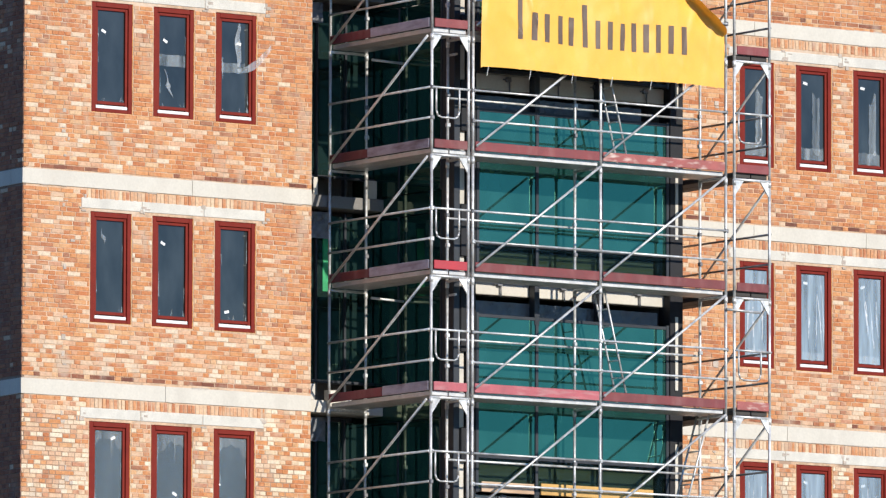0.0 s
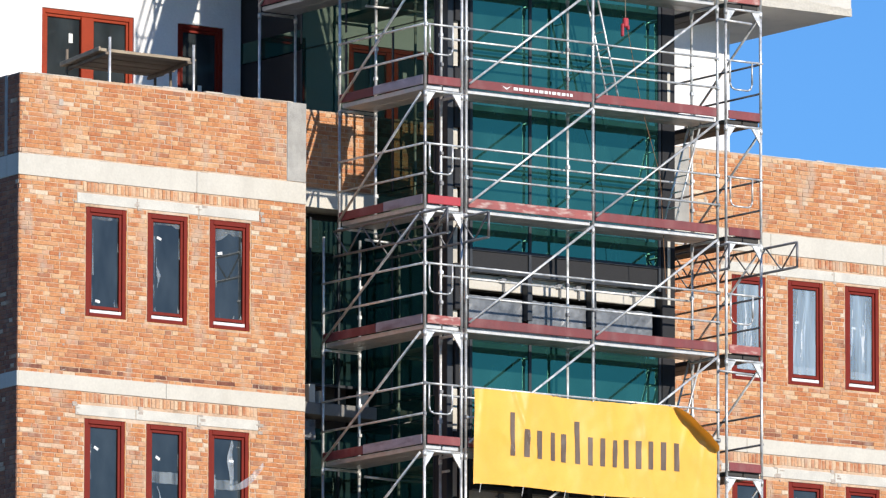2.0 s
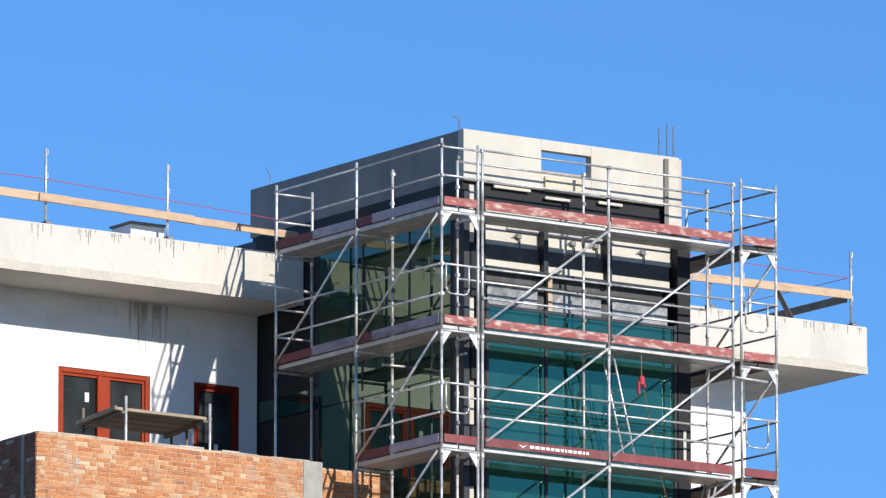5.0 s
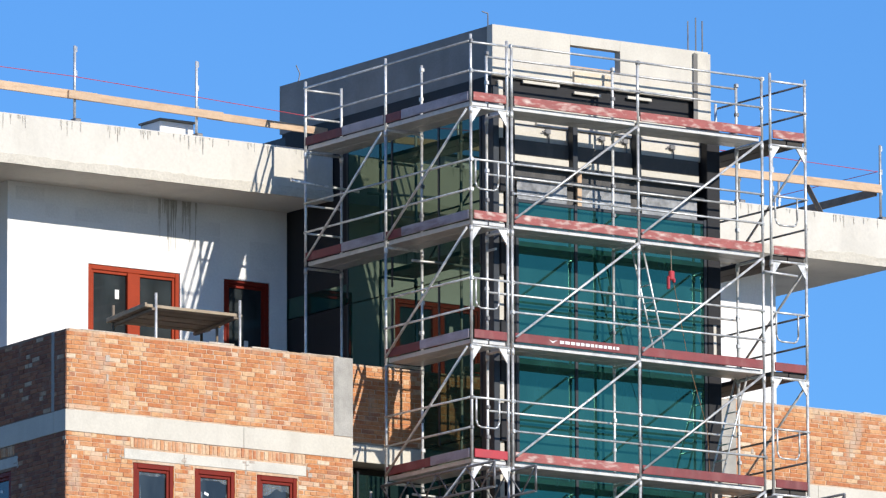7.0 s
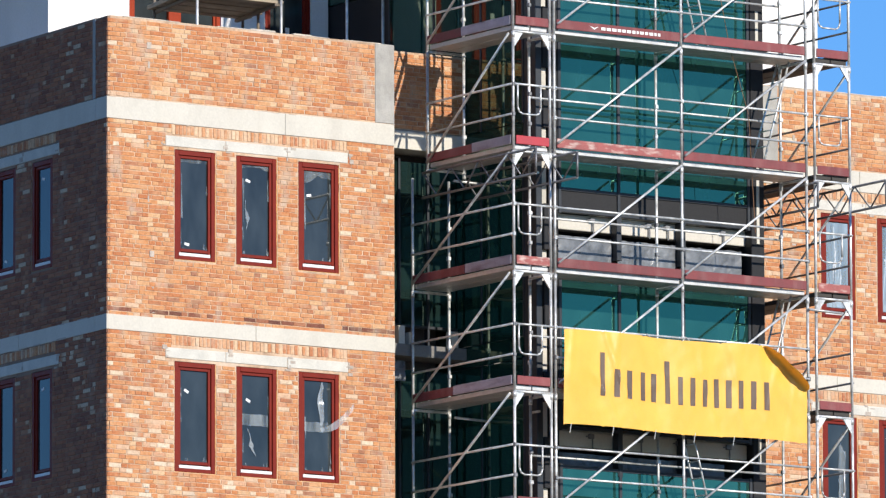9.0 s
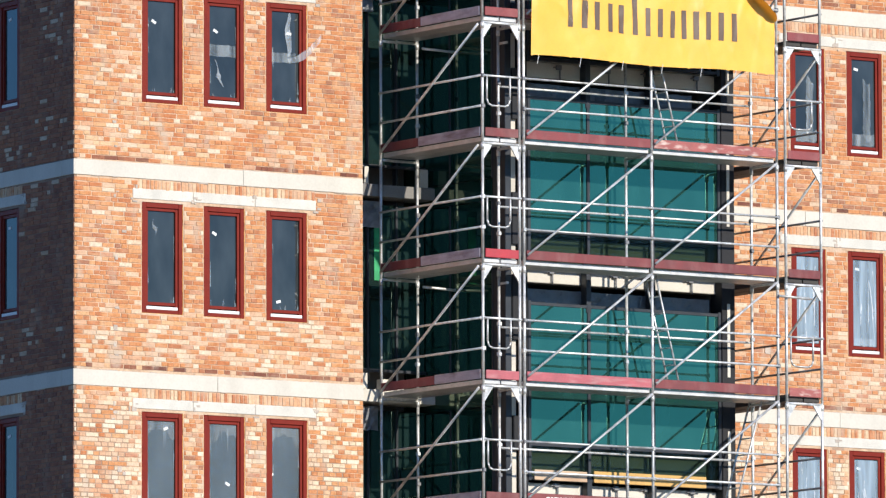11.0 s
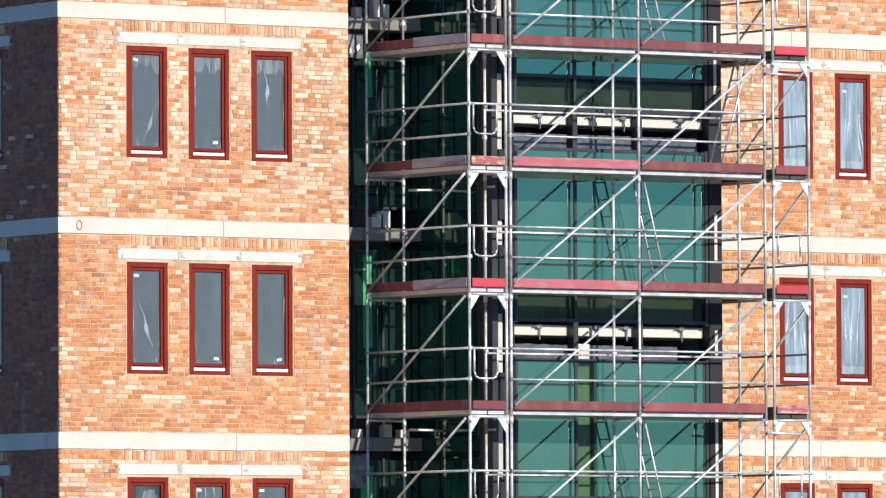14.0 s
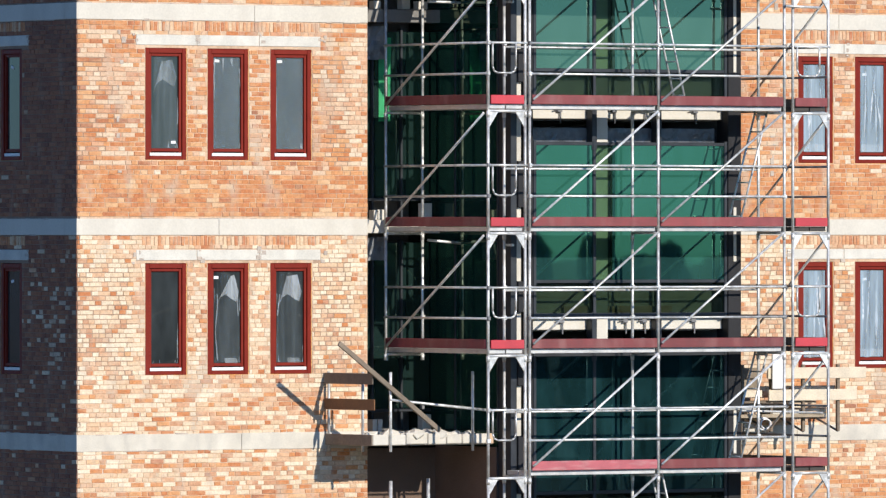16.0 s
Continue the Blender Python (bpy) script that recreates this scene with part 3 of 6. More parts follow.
# ---- brick wings ----
def wall_cells(us, zs, holes):
    """Cells of a wall that no opening cuts out."""
    us, zs = sorted(set(us)), sorted(set(zs))
    for u0, u1 in zip(us, us[1:]):
        for z0, z1 in zip(zs, zs[1:]):
            uc, zc = (u0 + u1) / 2, (z0 + z1) / 2
            if not any(h[0] < uc < h[1] and h[2] < zc < h[3] for h in holes):
                yield u0, u1, z0, z1


def wall_mesh(u0, u1, z0, z1, holes, depth, place):
    bm = bmesh.new()
    us = [u0, u1] + [h[i] for h in holes for i in (0, 1)]
    zs = [z0, z1] + [h[i] for h in holes for i in (2, 3)]
    for a, b, c, d in wall_cells(us, zs, holes):
        if place == "front":
            add_box(bm, a, b, WALL, WALL + depth, c, d)
        else:
            add_box(bm, LEFT_X0, LEFT_X0 + depth, a, b, c, d)
    return bm


def win_holes(wins):
    return [(a, b, h - WIN_H, h) for h in HEADS for a, b in wins]


class Bricks:
    """Many bricks in one mesh; each is a closed little block with its own edges."""

    def __init__(self):
        self.v, self.f = [], []

    def add(self, to, u0, u1, z0, z1, out):
        k = len(self.v)
        e = 0.004
        for d, s in ((0.0, 0.0), (out, e)):
            for i, (u, z) in enumerate(((u0 + s, z0 + s), (u1 - s, z0 + s), (u1 - s, z1 - s), (u0 + s, z1 - s))):
                # chipped, uneven corners
                w = 0.007 * noise.noise(Vector((u * 31.7, z * 23.3, i * 5.1)))
                self.v.append(to(u + w, d, z + 0.8 * w))
        self.f += [(k + 4, k + 5, k + 6, k + 7)] + [(k + i, k + (i + 1) % 4, k + 4 + (i + 1) % 4, k + 4 + i) for i in range(4)]

    def mesh(self, name, material):
        me = bpy.data.meshes.new(name)
        me.from_pydata(self.v, [], self.f)
        me.materials.append(material)
        return me


COURSE, BRICK_L, JOINT = 0.0755, 0.245, 0.010


def brick_places(u0, u1, z0, z1, holes, rng):
    """Courses of stretchers and headers, cut at the openings."""
    row, z = 0, z0
    while z + 0.05 < z1:
        zc = z + COURSE / 2
        cuts = sorted((h[0], h[1]) for h in holes if h[2] < zc < h[3])
        spans, u = [], u0
        for a, b in cuts:
            if a > u:
                spans.append((u, a))
            u = max(u, b)
        if u < u1:
            spans.append((u, u1))
        for a, b in spans:
            u = a - (0.0, 0.13, 0.065, 0.19)[row % 4] - rng.uniform(0, 0.02)
            while u < b - 0.03:
                ln = BRICK_L if rng.random() < (0.2 if jambs(z) else 0.5) else 0.12
                s, e = max(u, a), min(u + ln, b)
                if e - s > 0.035:
                    dz = rng.uniform(-0.003, 0.003)
                    yield s + 0.003, e - 0.003, z + dz + JOINT / 2, min(z + COURSE, z1) + dz - JOINT / 2, 0.007 + rng.uniform(-0.003, 0.005)
                u += ln + rng.uniform(-0.012, 0.014)
        z += COURSE
        row += 1


def front_to(u, d, z):
    return (u, WALL - d, z)


def side_to(u, d, z):
    return (LEFT_X0 - d, u, z)


def keep_out(wins, lintels):
    """Openings, lintels, soldier courses and bands, where no plain brick lies."""
    out = [(a - 0.01, b + 0.01, h - WIN_H - 0.02, h + 0.01) for h in HEADS for a, b in wins]
    for h in HEADS:
        top = min(t for t in BANDS if t > h)
        bot = top - BAND_H[BANDS.index(top)]
        out += [(a, b, h, h + 0.225) for a, b in lintels]
        out.append((lintels[0][0] + 0.12, lintels[-1][1] - 0.02, bot - 0.185, bot))
    out += [(-99, 99, t - bh - 0.01, t + 0.01) for t, bh in zip(BANDS, BAND_H)]
    return out


def soldiers(to, lintels, rng, flip=False):
    br = Bricks()
    for h in HEADS:
        top = min(t for t in BANDS if t > h)
        bot = top - BAND_H[BANDS.index(top)]
        u = lintels[0][0] + 0.12
        while u < lintels[-1][1] - 0.08:
            w = 0.062 + rng.uniform(-0.006, 0.006)
            br.add(to, u, u + w, bot - 0.176 + rng.uniform(0, 0.015), bot - 0.008 - rng.uniform(0, 0.02), 0.008 + rng.uniform(-0.003, 0.006))
            u += w + 0.013
    return br.mesh("soldier_course", M_SOLDIER)


def pier(u, z):
    """The share of pale bricks: more of them beside and between the windows of some storeys."""
    for i, h in enumerate(HEADS):
        if h - WIN_H < z < h + 0.3:
            return (1.0, 0.9, 0.42, 0.85, 1.0, 0.36, 0.26, 0.2)[i] * (0.5 + noise.noise(Vector((u * 0.9, z * 0.6, 2.0))))
    return (0.46 if 13 < z < 25.3 else 0.14 if z < 28 else 0.03) + 0.25 * noise.noise(Vector((u * 0.5, z * 0.4, 9.0)))


def jambs(z):
    """True in the storeys whose window piers are laid in cream headers with open joints."""
    return any(HEADS[i] - WIN_H - 0.1 < z < HEADS[i] + 0.35 for i in (0, 3, 4))


def run_of_pale(u, z):
    """Bricks of one pallet lie in runs along a course."""
    return (0.55 if z < 23 else 0.26) * noise.noise(Vector((u * 0.55, round(z / COURSE) * 1.37, 4.0)))


def wing(name, label, u0, u1, wins, lintels, place, seed, near=None, extra=()):
    """A brick wall with its bands, lintels, soldier courses and bricks."""
    rng = random.Random(seed)
    w = thing(name, label, "wall", kind="structure")
    to = front_to if place == "front" else side_to
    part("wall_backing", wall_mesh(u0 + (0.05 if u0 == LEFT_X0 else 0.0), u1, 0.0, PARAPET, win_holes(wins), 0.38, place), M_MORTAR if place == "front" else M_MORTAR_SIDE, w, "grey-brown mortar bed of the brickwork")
    for t, h in zip(BANDS, BAND_H):
        bm = bmesh.new()
        # cast in lengths with fine joints
        u = u0
        while u < u1 - 0.01:
            ln = min(rng.uniform(2.4, 3.6), u1 - u)
            if u1 - u - ln < 0.6:
                ln = u1 - u
            o = 0.016 + rng.uniform(0, 0.004)
            if place == "front":
                add_box(bm, u + 0.003, u + ln - 0.003, WALL - o, WALL + 0.02, t - h, t, 0.004)
            else:
                add_box(bm, LEFT_X0 - o, LEFT_X0 + 0.02, u + 0.003, u + ln - 0.003, t - h, t, 0.004)
            u += ln
        part("concrete_band", bm, M_LINTEL if t < 6 else M_BAND, w, "cast concrete floor band")
    rag = Bricks()
    for t, h in zip(BANDS[1:], BAND_H[1:]):
        for edge in (t - 0.004, t - h + 0.004):
            u = u0
            while u < u1:
                ln = min(rng.uniform(0.05, 0.35), u1 - u)
                if rng.random() < 0.6:
                    q = rng.uniform(0.006, 0.026)
                    rag.add(to, u, u + ln, edge - q * rng.uniform(0.2, 1), edge + q * rng.uniform(0.2, 1), 0.012 + rng.uniform(0, 0.006))
                u += ln
    for h in HEADS:
        for e in [lintels[0][0]] + [b for a, b in lintels]:
            for q in range(rng.randrange(2, 6)):
                u, z = e + rng.uniform(-0.09, 0.07), h + rng.uniform(-0.03, 0.2)
                rag.add(to, u, u + rng.uniform(0.03, 0.11), z, z + rng.uniform(0.02, 0.08), 0.013 + rng.uniform(0, 0.006))
    if place == "front":
        # mortar left in the toothing of the courses beside the windows
        for z in range(60):
            zz = 9.0 + 25.0 * rng.random()
            u = lintels[0][0] - 0.32 + 0.12 * noise.noise(Vector((zz, 1.0, 2.0))) + rng.uniform(-0.06, 0.06)
            if u > u0 + 0.05 and not any(t - h - 0.1 < zz < t + 0.05 for t, h in zip(BANDS, BAND_H)):
                rag.add(to, u, u + rng.uniform(0.03, 0.10), zz, zz + rng.uniform(0.02, 0.12), 0.0125 + rng.uniform(0, 0.004))
    tagged(part("mortar_ridge", rag.mesh("mortar_ridge", M_MORTAR_GREY), M_MORTAR_GREY, w, "ragged mortar along the band edges"), kind="stuff")
    for h in HEADS:
        for a, b in lintels:
            if place == "front":
                bm = box(a + 0.004, b - 0.004, WALL - 0.012, WALL + 0.02, h + 0.045, h + 0.215, 0.006)
            else:
                bm = box(LEFT_X0 - 0.012, LEFT_X0 + 0.02, a + 0.004, b - 0.004, h + 0.045, h + 0.215, 0.006)
            part("lintel", bm, M_LINTEL_PALE, w, "grey precast concrete lintel")
    if place == "front":
        joints = bmesh.new()
        for i in (0, 1, 3, 4):
            z = HEADS[i] - WIN_H - 0.3
            while z < HEADS[i] - 0.02:
                u = u0 + 0.06
                while u < u1 - 0.35:
                    q = noise.noise(Vector((u * 0.8, z * 0.7, 3.0 + i))) + (0.25, -0.2, 0.0, 0.0, 0.12)[i]
                    if q > 0 and not any(a - 0.3 < u < b + 0.02 for a, b in wins):
                        add_box(joints, u, u + 0.25, WALL - 0.0015, WALL + 0.01, z, z + 0.22)
                    u += 0.25
                z += 0.22
        tagged(part("open_joints", joints, M_MORTAR_DARK, w, "dark unpointed joints between the bricks"), kind="stuff")
    sold = part("soldier_course", soldiers(to, lintels, rng), M_SOLDIER, w, "upright bricks in a soldier course")
    tagged(sold, kind="stuff")
    holes = keep_out(wins, lintels) + list(extra)
    br, pale, cream, dark, singles = Bricks(), Bricks(), Bricks(), Bricks(), []
    for u_0, u_1, z_0, z_1, o in brick_places(u0, u1, 3.2, PARAPET - 0.005, holes, rng):
        if near and near[0] < z_0 < near[1] and len(singles) < 300:
            singles.append((u_0, u_1, z_0, z_1, o))
        elif place == "front" and rng.random() < 0.6 and any(0 < z_0 - t < 0.07 for t in BANDS[6:9]):
            dark.add(to, u_0, u_1, z_0, z_1, o)
        elif z_1 < BANDS[2] - 0.1 and z_0 > BANDS[1] - 1.0 and rng.random() < (0.75 if place == "front" else 0.05) or place == "front" and jambs(z_0) and rng.random() < 0.34:
            cream.add(to, u_0, u_1, z_0, z_1, o)
        elif place == "front" and rng.random() < pier(u_0, z_0) + run_of_pale(u_0, z_0):
            pale.add(to, u_0, u_1, z_0, z_1, o)
        else:
            br.add(to, u_0, u_1, z_0, z_1, o)
    tagged(part("brickwork", cream.mesh("cream_brickwork", M_BRICK_CREAM), M_BRICK_CREAM, w, "cream bricks beside the windows"), kind="stuff")
    tagged(part("brickwork", pale.mesh("pale_brickwork", M_BRICK_PALE), M_BRICK_PALE, w, "pale cream and salmon bricks"), kind="stuff")
    if dark.v:
        tagged(part("brickwork", dark.mesh("dark_brickwork", M_BRICK_DARK), M_BRICK_DARK, w, "soiled dark bricks above the bands"), kind="stuff")
    # the side takes the darker brick, with shade in its colour
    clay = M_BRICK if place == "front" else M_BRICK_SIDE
    tagged(part("brickwork", br.mesh("brickwork", clay), clay, w, "orange and red fired bricks with pale ones" if place == "front" else "bricks toned dark for the shaded side, with a few pale headers"), kind="stuff")
    return w, singles, to


LINTEL_L = [(-5.88, -4.71), (-4.71, -3.50), (-3.50, -2.30)]
LINTEL_R = [(7.18, 8.38), (8.38, 9.61), (9.61, 10.82)]
LINTEL_S = [(4.32, 5.55), (5.55, 6.84), (6.84, 8.07)]
wing_left, near_l, to_l = wing("wall_left", "orange brick wing wall with pale concrete bands, unplastered", LEFT_X0, LEFT_X1, LEFT_WINS, LINTEL_L, "front", 3, (8.31, 9.4), extra=[(-1.759, LEFT_X1, BANDS[-1], PARAPET)])
wing_right, near_r, to_r = wing("wall_right", "orange brick wing wall beside the glazed stair tower", RIGHT_X0, RIGHT_X1, RIGHT_WINS, LINTEL_R, "front", 5, (8.31, 9.0))
wing_side, near_s, to_s = wing("wall_side", "shaded brick side wall of the wing", WALL + 0.38, 17.0, SIDE_WINS, LINTEL_S, "side", 7, extra=[(WALL, 3.18, BANDS[-1], PARAPET)])
# concrete posts in the parapet's ends
part("parapet_post", box(-1.754, LEFT_X1, WALL - 0.014, WALL + 0.02, BANDS[-1] + 0.01, PARAPET, 0.006), M_POST, wing_left, "grey concrete post in the parapet")
part("parapet_post", box(LEFT_X0 - 0.014, LEFT_X0 + 0.02, WALL + 0.39, 3.18, BANDS[-1] + 0.01, PARAPET, 0.006), M_POST, wing_side, "grey concrete post in the parapet")
part("parapet_post", box(5.90, 6.52, WALL - 0.016, WALL + 0.02, BANDS[-1] + 0.01, PARAPET - 0.01, 0.006), M_POST, wing_right, "grey streaked concrete post in the parapet")
for w, u0, u1, seed in ((wing_left, LEFT_X0, LEFT_X1, 61), (wing_right, RIGHT_X0, RIGHT_X1, 62)):
    rc = random.Random(seed)
    cap, u = bmesh.new(), u0
    while u < u1:
        ln = min(rc.uniform(0.12, 0.5), u1 - u)
        if rc.random() < (0.9 if w is wing_right else 0.5):
            add_box(cap, u, u + ln, WALL - 0.006, WALL + 0.3, PARAPET - 0.004, PARAPET + rc.uniform(0.006, 0.03), 0.003)
        u += ln
    tagged(part("mortar_cap", cap, M_MORTAR_PALE, w, "pale mortar left on the top of the parapet"), kind="stuff")
# corner bricks that close the wing's corner in front of the side wall
rngc = random.Random(21)
cb = Bricks()
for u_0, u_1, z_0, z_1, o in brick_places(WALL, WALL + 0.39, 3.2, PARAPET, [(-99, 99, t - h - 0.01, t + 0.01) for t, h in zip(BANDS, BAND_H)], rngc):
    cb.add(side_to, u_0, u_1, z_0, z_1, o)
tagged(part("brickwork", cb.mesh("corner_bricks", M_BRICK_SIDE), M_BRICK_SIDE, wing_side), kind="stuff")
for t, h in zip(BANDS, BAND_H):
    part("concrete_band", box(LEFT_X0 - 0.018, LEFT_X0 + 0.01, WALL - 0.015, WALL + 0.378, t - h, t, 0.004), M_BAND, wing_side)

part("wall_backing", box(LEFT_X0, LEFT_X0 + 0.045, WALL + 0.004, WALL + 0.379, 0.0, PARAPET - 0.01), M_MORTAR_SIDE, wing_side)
wing_side.matrix_basis = SIDE_TURN

# terrace behind the parapets, inner faces
solid("terrace_floor", box(LEFT_X0 + 0.38, RIGHT_X1, WALL + 0.38, 17.0, 32.6, 33.0), M_ROOF, "grey screed terrace behind the brick parapet", "floor", kind="structure")
# recess between the wing and the tower: brick parapet, slab edges, dark glazing
rec = thing("recess", "dark glazed recess between brick wing and stair tower", "wall", kind="structure")
part("parapet_backing", box(LEFT_X1 + 0.002, TX0 - 0.02, REC_Y, REC_Y + 0.3, BANDS[-1], PARAPET - 0.02), M_MORTAR, rec)
rb = Bricks()
for u_0, u_1, z_0, z_1, o in brick_places(LEFT_X1 + 0.002, TX0 - 0.02, BANDS[-1] + 0.01, PARAPET - 0.02, [], random.Random(31)):
    rb.add(lambda u, d, z: (u, REC_Y - d, z), u_0, u_1, z_0, z_1, o)
tagged(part("brickwork", rb.mesh("return_bricks", M_BRICK), M_BRICK, rec, "brick parapet crossed by scaffold shadows"), kind="stuff")
rr = random.Random(4)
for i, (t, h) in enumerate(zip(BANDS[1:], BAND_H[1:])):
    # edges pale or dark by storey; sunlit bits are added as pale blocks
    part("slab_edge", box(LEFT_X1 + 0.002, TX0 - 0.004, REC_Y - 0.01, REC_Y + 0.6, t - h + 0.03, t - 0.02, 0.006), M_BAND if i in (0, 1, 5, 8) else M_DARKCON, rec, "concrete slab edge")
    for q in range(3):
        x = rr.uniform(-1.2, 0.1)
        part("block", box(x, x + rr.uniform(0.08, 0.2), REC_Y + 0.05, REC_Y + 0.2, t - 0.015, t + rr.uniform(0.1, 0.3), 0.006), M_BAND, rec, "pale block standing in for a sunlit bit of the slab")
    if i == 8:
        break
    for x0, x1 in ((LEFT_X1 + 0.01, -0.86), (-0.86, -0.28)):
        part("glazing", box(x0 + 0.02, x1 - 0.02, REC_Y + 0.30, REC_Y + 0.33, t + 0.35, t + 3.1), M_RECESS, rec, "dark green glazing")
        part("mullion", box(x1 - 0.02, x1 + 0.02, REC_Y + 0.26, REC_Y + 0.36, t, t + 3.15), M_DARKFRAME, rec)
    part("glazing", box(-0.26, TX0 - 0.02, REC_Y + 0.30, REC_Y + 0.33, t + 0.35, t + 3.1), M_RECESS, rec)
    part("transom", box(LEFT_X1 + 0.01, TX0 - 0.01, REC_Y + 0.25, REC_Y + 0.37, t + 0.30, t + 0.35, 0.005), M_DARKFRAME, rec)
    # film stretched behind the railing line, crumpled and partly torn
    if i not in (0, 3):
        part("crumpled_film", crumple(LEFT_X1 + 0.05, -0.9 + rr.uniform(0, 0.3), t - h - 0.02 - rr.uniform(0.35, 0.6), t - h - 0.03, REC_Y + 0.2, 40 + i), M_FILM_GREY, rec, "crumpled grey plastic film")
    if i in (1, 2, 3, 5):
        x = -0.80 + rr.uniform(0, 0.25)
        part("green_sheet", box(x, x + rr.uniform(0.12, 0.32), REC_Y + 0.285, REC_Y + 0.296, t + 2.2 - rr.uniform(0, 0.8), t + 3.0), M_GREEN, rec, "bright green sheeting")
part("entrance_side", box(TX0 - 0.03, TX0 - 0.004, 1.37, REC_Y + 0.1, 0.0, 4.55), M_BROWN, rec, "brown plastered side of the entrance")
part("back_wall", box(LEFT_X1 + 0.002, TX0 - 0.02, REC_Y + 0.9, REC_Y + 1.0, 0.0, 32.6), M_VOID, rec)
part("entrance_wall", box(LEFT_X1 + 0.002, TX0 - 0.01, REC_Y + 0.1, REC_Y + 0.2, 0.0, BANDS[1] - 0.3), M_BROWN, rec, "brown plastered wall under the platform")
part("end_wall", box(LEFT_X1 - 0.36, LEFT_X1 - 0.002, WALL + 0.382, WALL + 3.0, 0.0, 32.6), M_MORTAR, rec)

# ---- set-back top storey and its roof slab ----
DOORS = [(-3.75, -1.90, 33.0, 36.09), (-1.01, -0.07, 33.0, 36.09)]
up = thing("wall_upper", "white rendered wall of the set-back top storey", "wall", kind="structure")
ub = bmesh.new()
for a, b, c, d in wall_cells([-5.36, TX0 - 0.03] + [h[i] for h in DOORS for i in (0, 1)], [33.0, SLAB_Z0, 36.09], DOORS):
    add_box(ub, a, b, UP_WALL, UP_WALL + 0.3, c, d)
add_box(ub, TX1 + 0.02, 10.7, UP_WALL, UP_WALL + 0.3, 33.0, SLAB_Z0)
add_box(ub, -5.36, -5.06, UP_WALL + 0.302, 17.0, 33.0, SLAB_Z0)
add_box(ub, 10.4, 10.7, UP_WALL + 0.302, 17.0, 33.0, SLAB_Z0)
part("rendered_wall", ub, M_WHITE, up, "white rendered blockwork")
part("back_wall", box(-5.0, 10.3, 12.0, 12.2, 33.0, SLAB_Z0), M_VOID, up)
slab = thing("roof_slab", "projecting pale concrete roof slab with dark drip stains", "roof", kind="structure")
sb = bmesh.new()
add_box(sb, -9.0, TX0 - 0.01, SLAB_Y, 17.0, SLAB_Z0, SLAB_Z1, 0.02)
add_box(sb, TX1 + 0.02, 12.36, SLAB_Y, 17.0, SLAB_Z0, SLAB_Z1, 0.02)
part("slab", sb, M_SLAB, slab, "cast concrete slab")
for x0, x1 in ((-9.0, TX0 - 0.02), (TX1 + 0.03, 12.35)):
    # lower part of the face, cast rough with a wandering upper edge
    bm = bmesh.new()
    n, prev = round((x1 - x0) / 0.06), None
    for i in range(n + 1):
        x = x0 + (x1 - x0) * i / n
        h = 0.16 + 0.05 * noise.noise(Vector((x * 1.1, 2.0, 0.0))) + 0.03 * noise.noise(Vector((x * 7.0, 5.0, 0.0)))
        o = 0.012 + 0.006 * noise.noise(Vector((x * 4.0, 9.0, 0.0)))
        lip = SLAB_Z0 - 0.012 - 0.012 * abs(noise.noise(Vector((x * 3.0, 1.0, 4.0))))
        cur = [bm.verts.new(p) for p in ((x, SLAB_Y + 0.02, SLAB_Z0 + h), (x, SLAB_Y - o, SLAB_Z0 + h - 0.015), (x, SLAB_Y - o, lip), (x, SLAB_Y + 0.05, lip))]
        if prev:
            for q in range(3):
                bm.faces.new((prev[q], prev[q + 1], cur[q + 1], cur[q]))
        prev = cur
    part("edge_strip", bm, M_RIM, slab, "rough soiled lower edge of the slab")
# blocks that show through the render
rbk = random.Random(64)
for i in range(30):
    x, z = -5.2 + 0.59 * rbk.randrange(0, 9), 33.3 + 0.25 * rbk.randrange(10, 16)
    if not any(d[0] - 0.7 < x < d[1] + 0.1 and z < d[3] + 0.1 for d in DOORS) and x < TX0 - 0.75:
        part("render_patch", box(x, x + rbk.choice([0.28, 0.57, 0.57]), UP_WALL - 0.0015 - 0.0004 * (i % 4), UP_WALL + 0.01, z, z + 0.235), M_PATCH, up, "greyer block showing through the thin render")


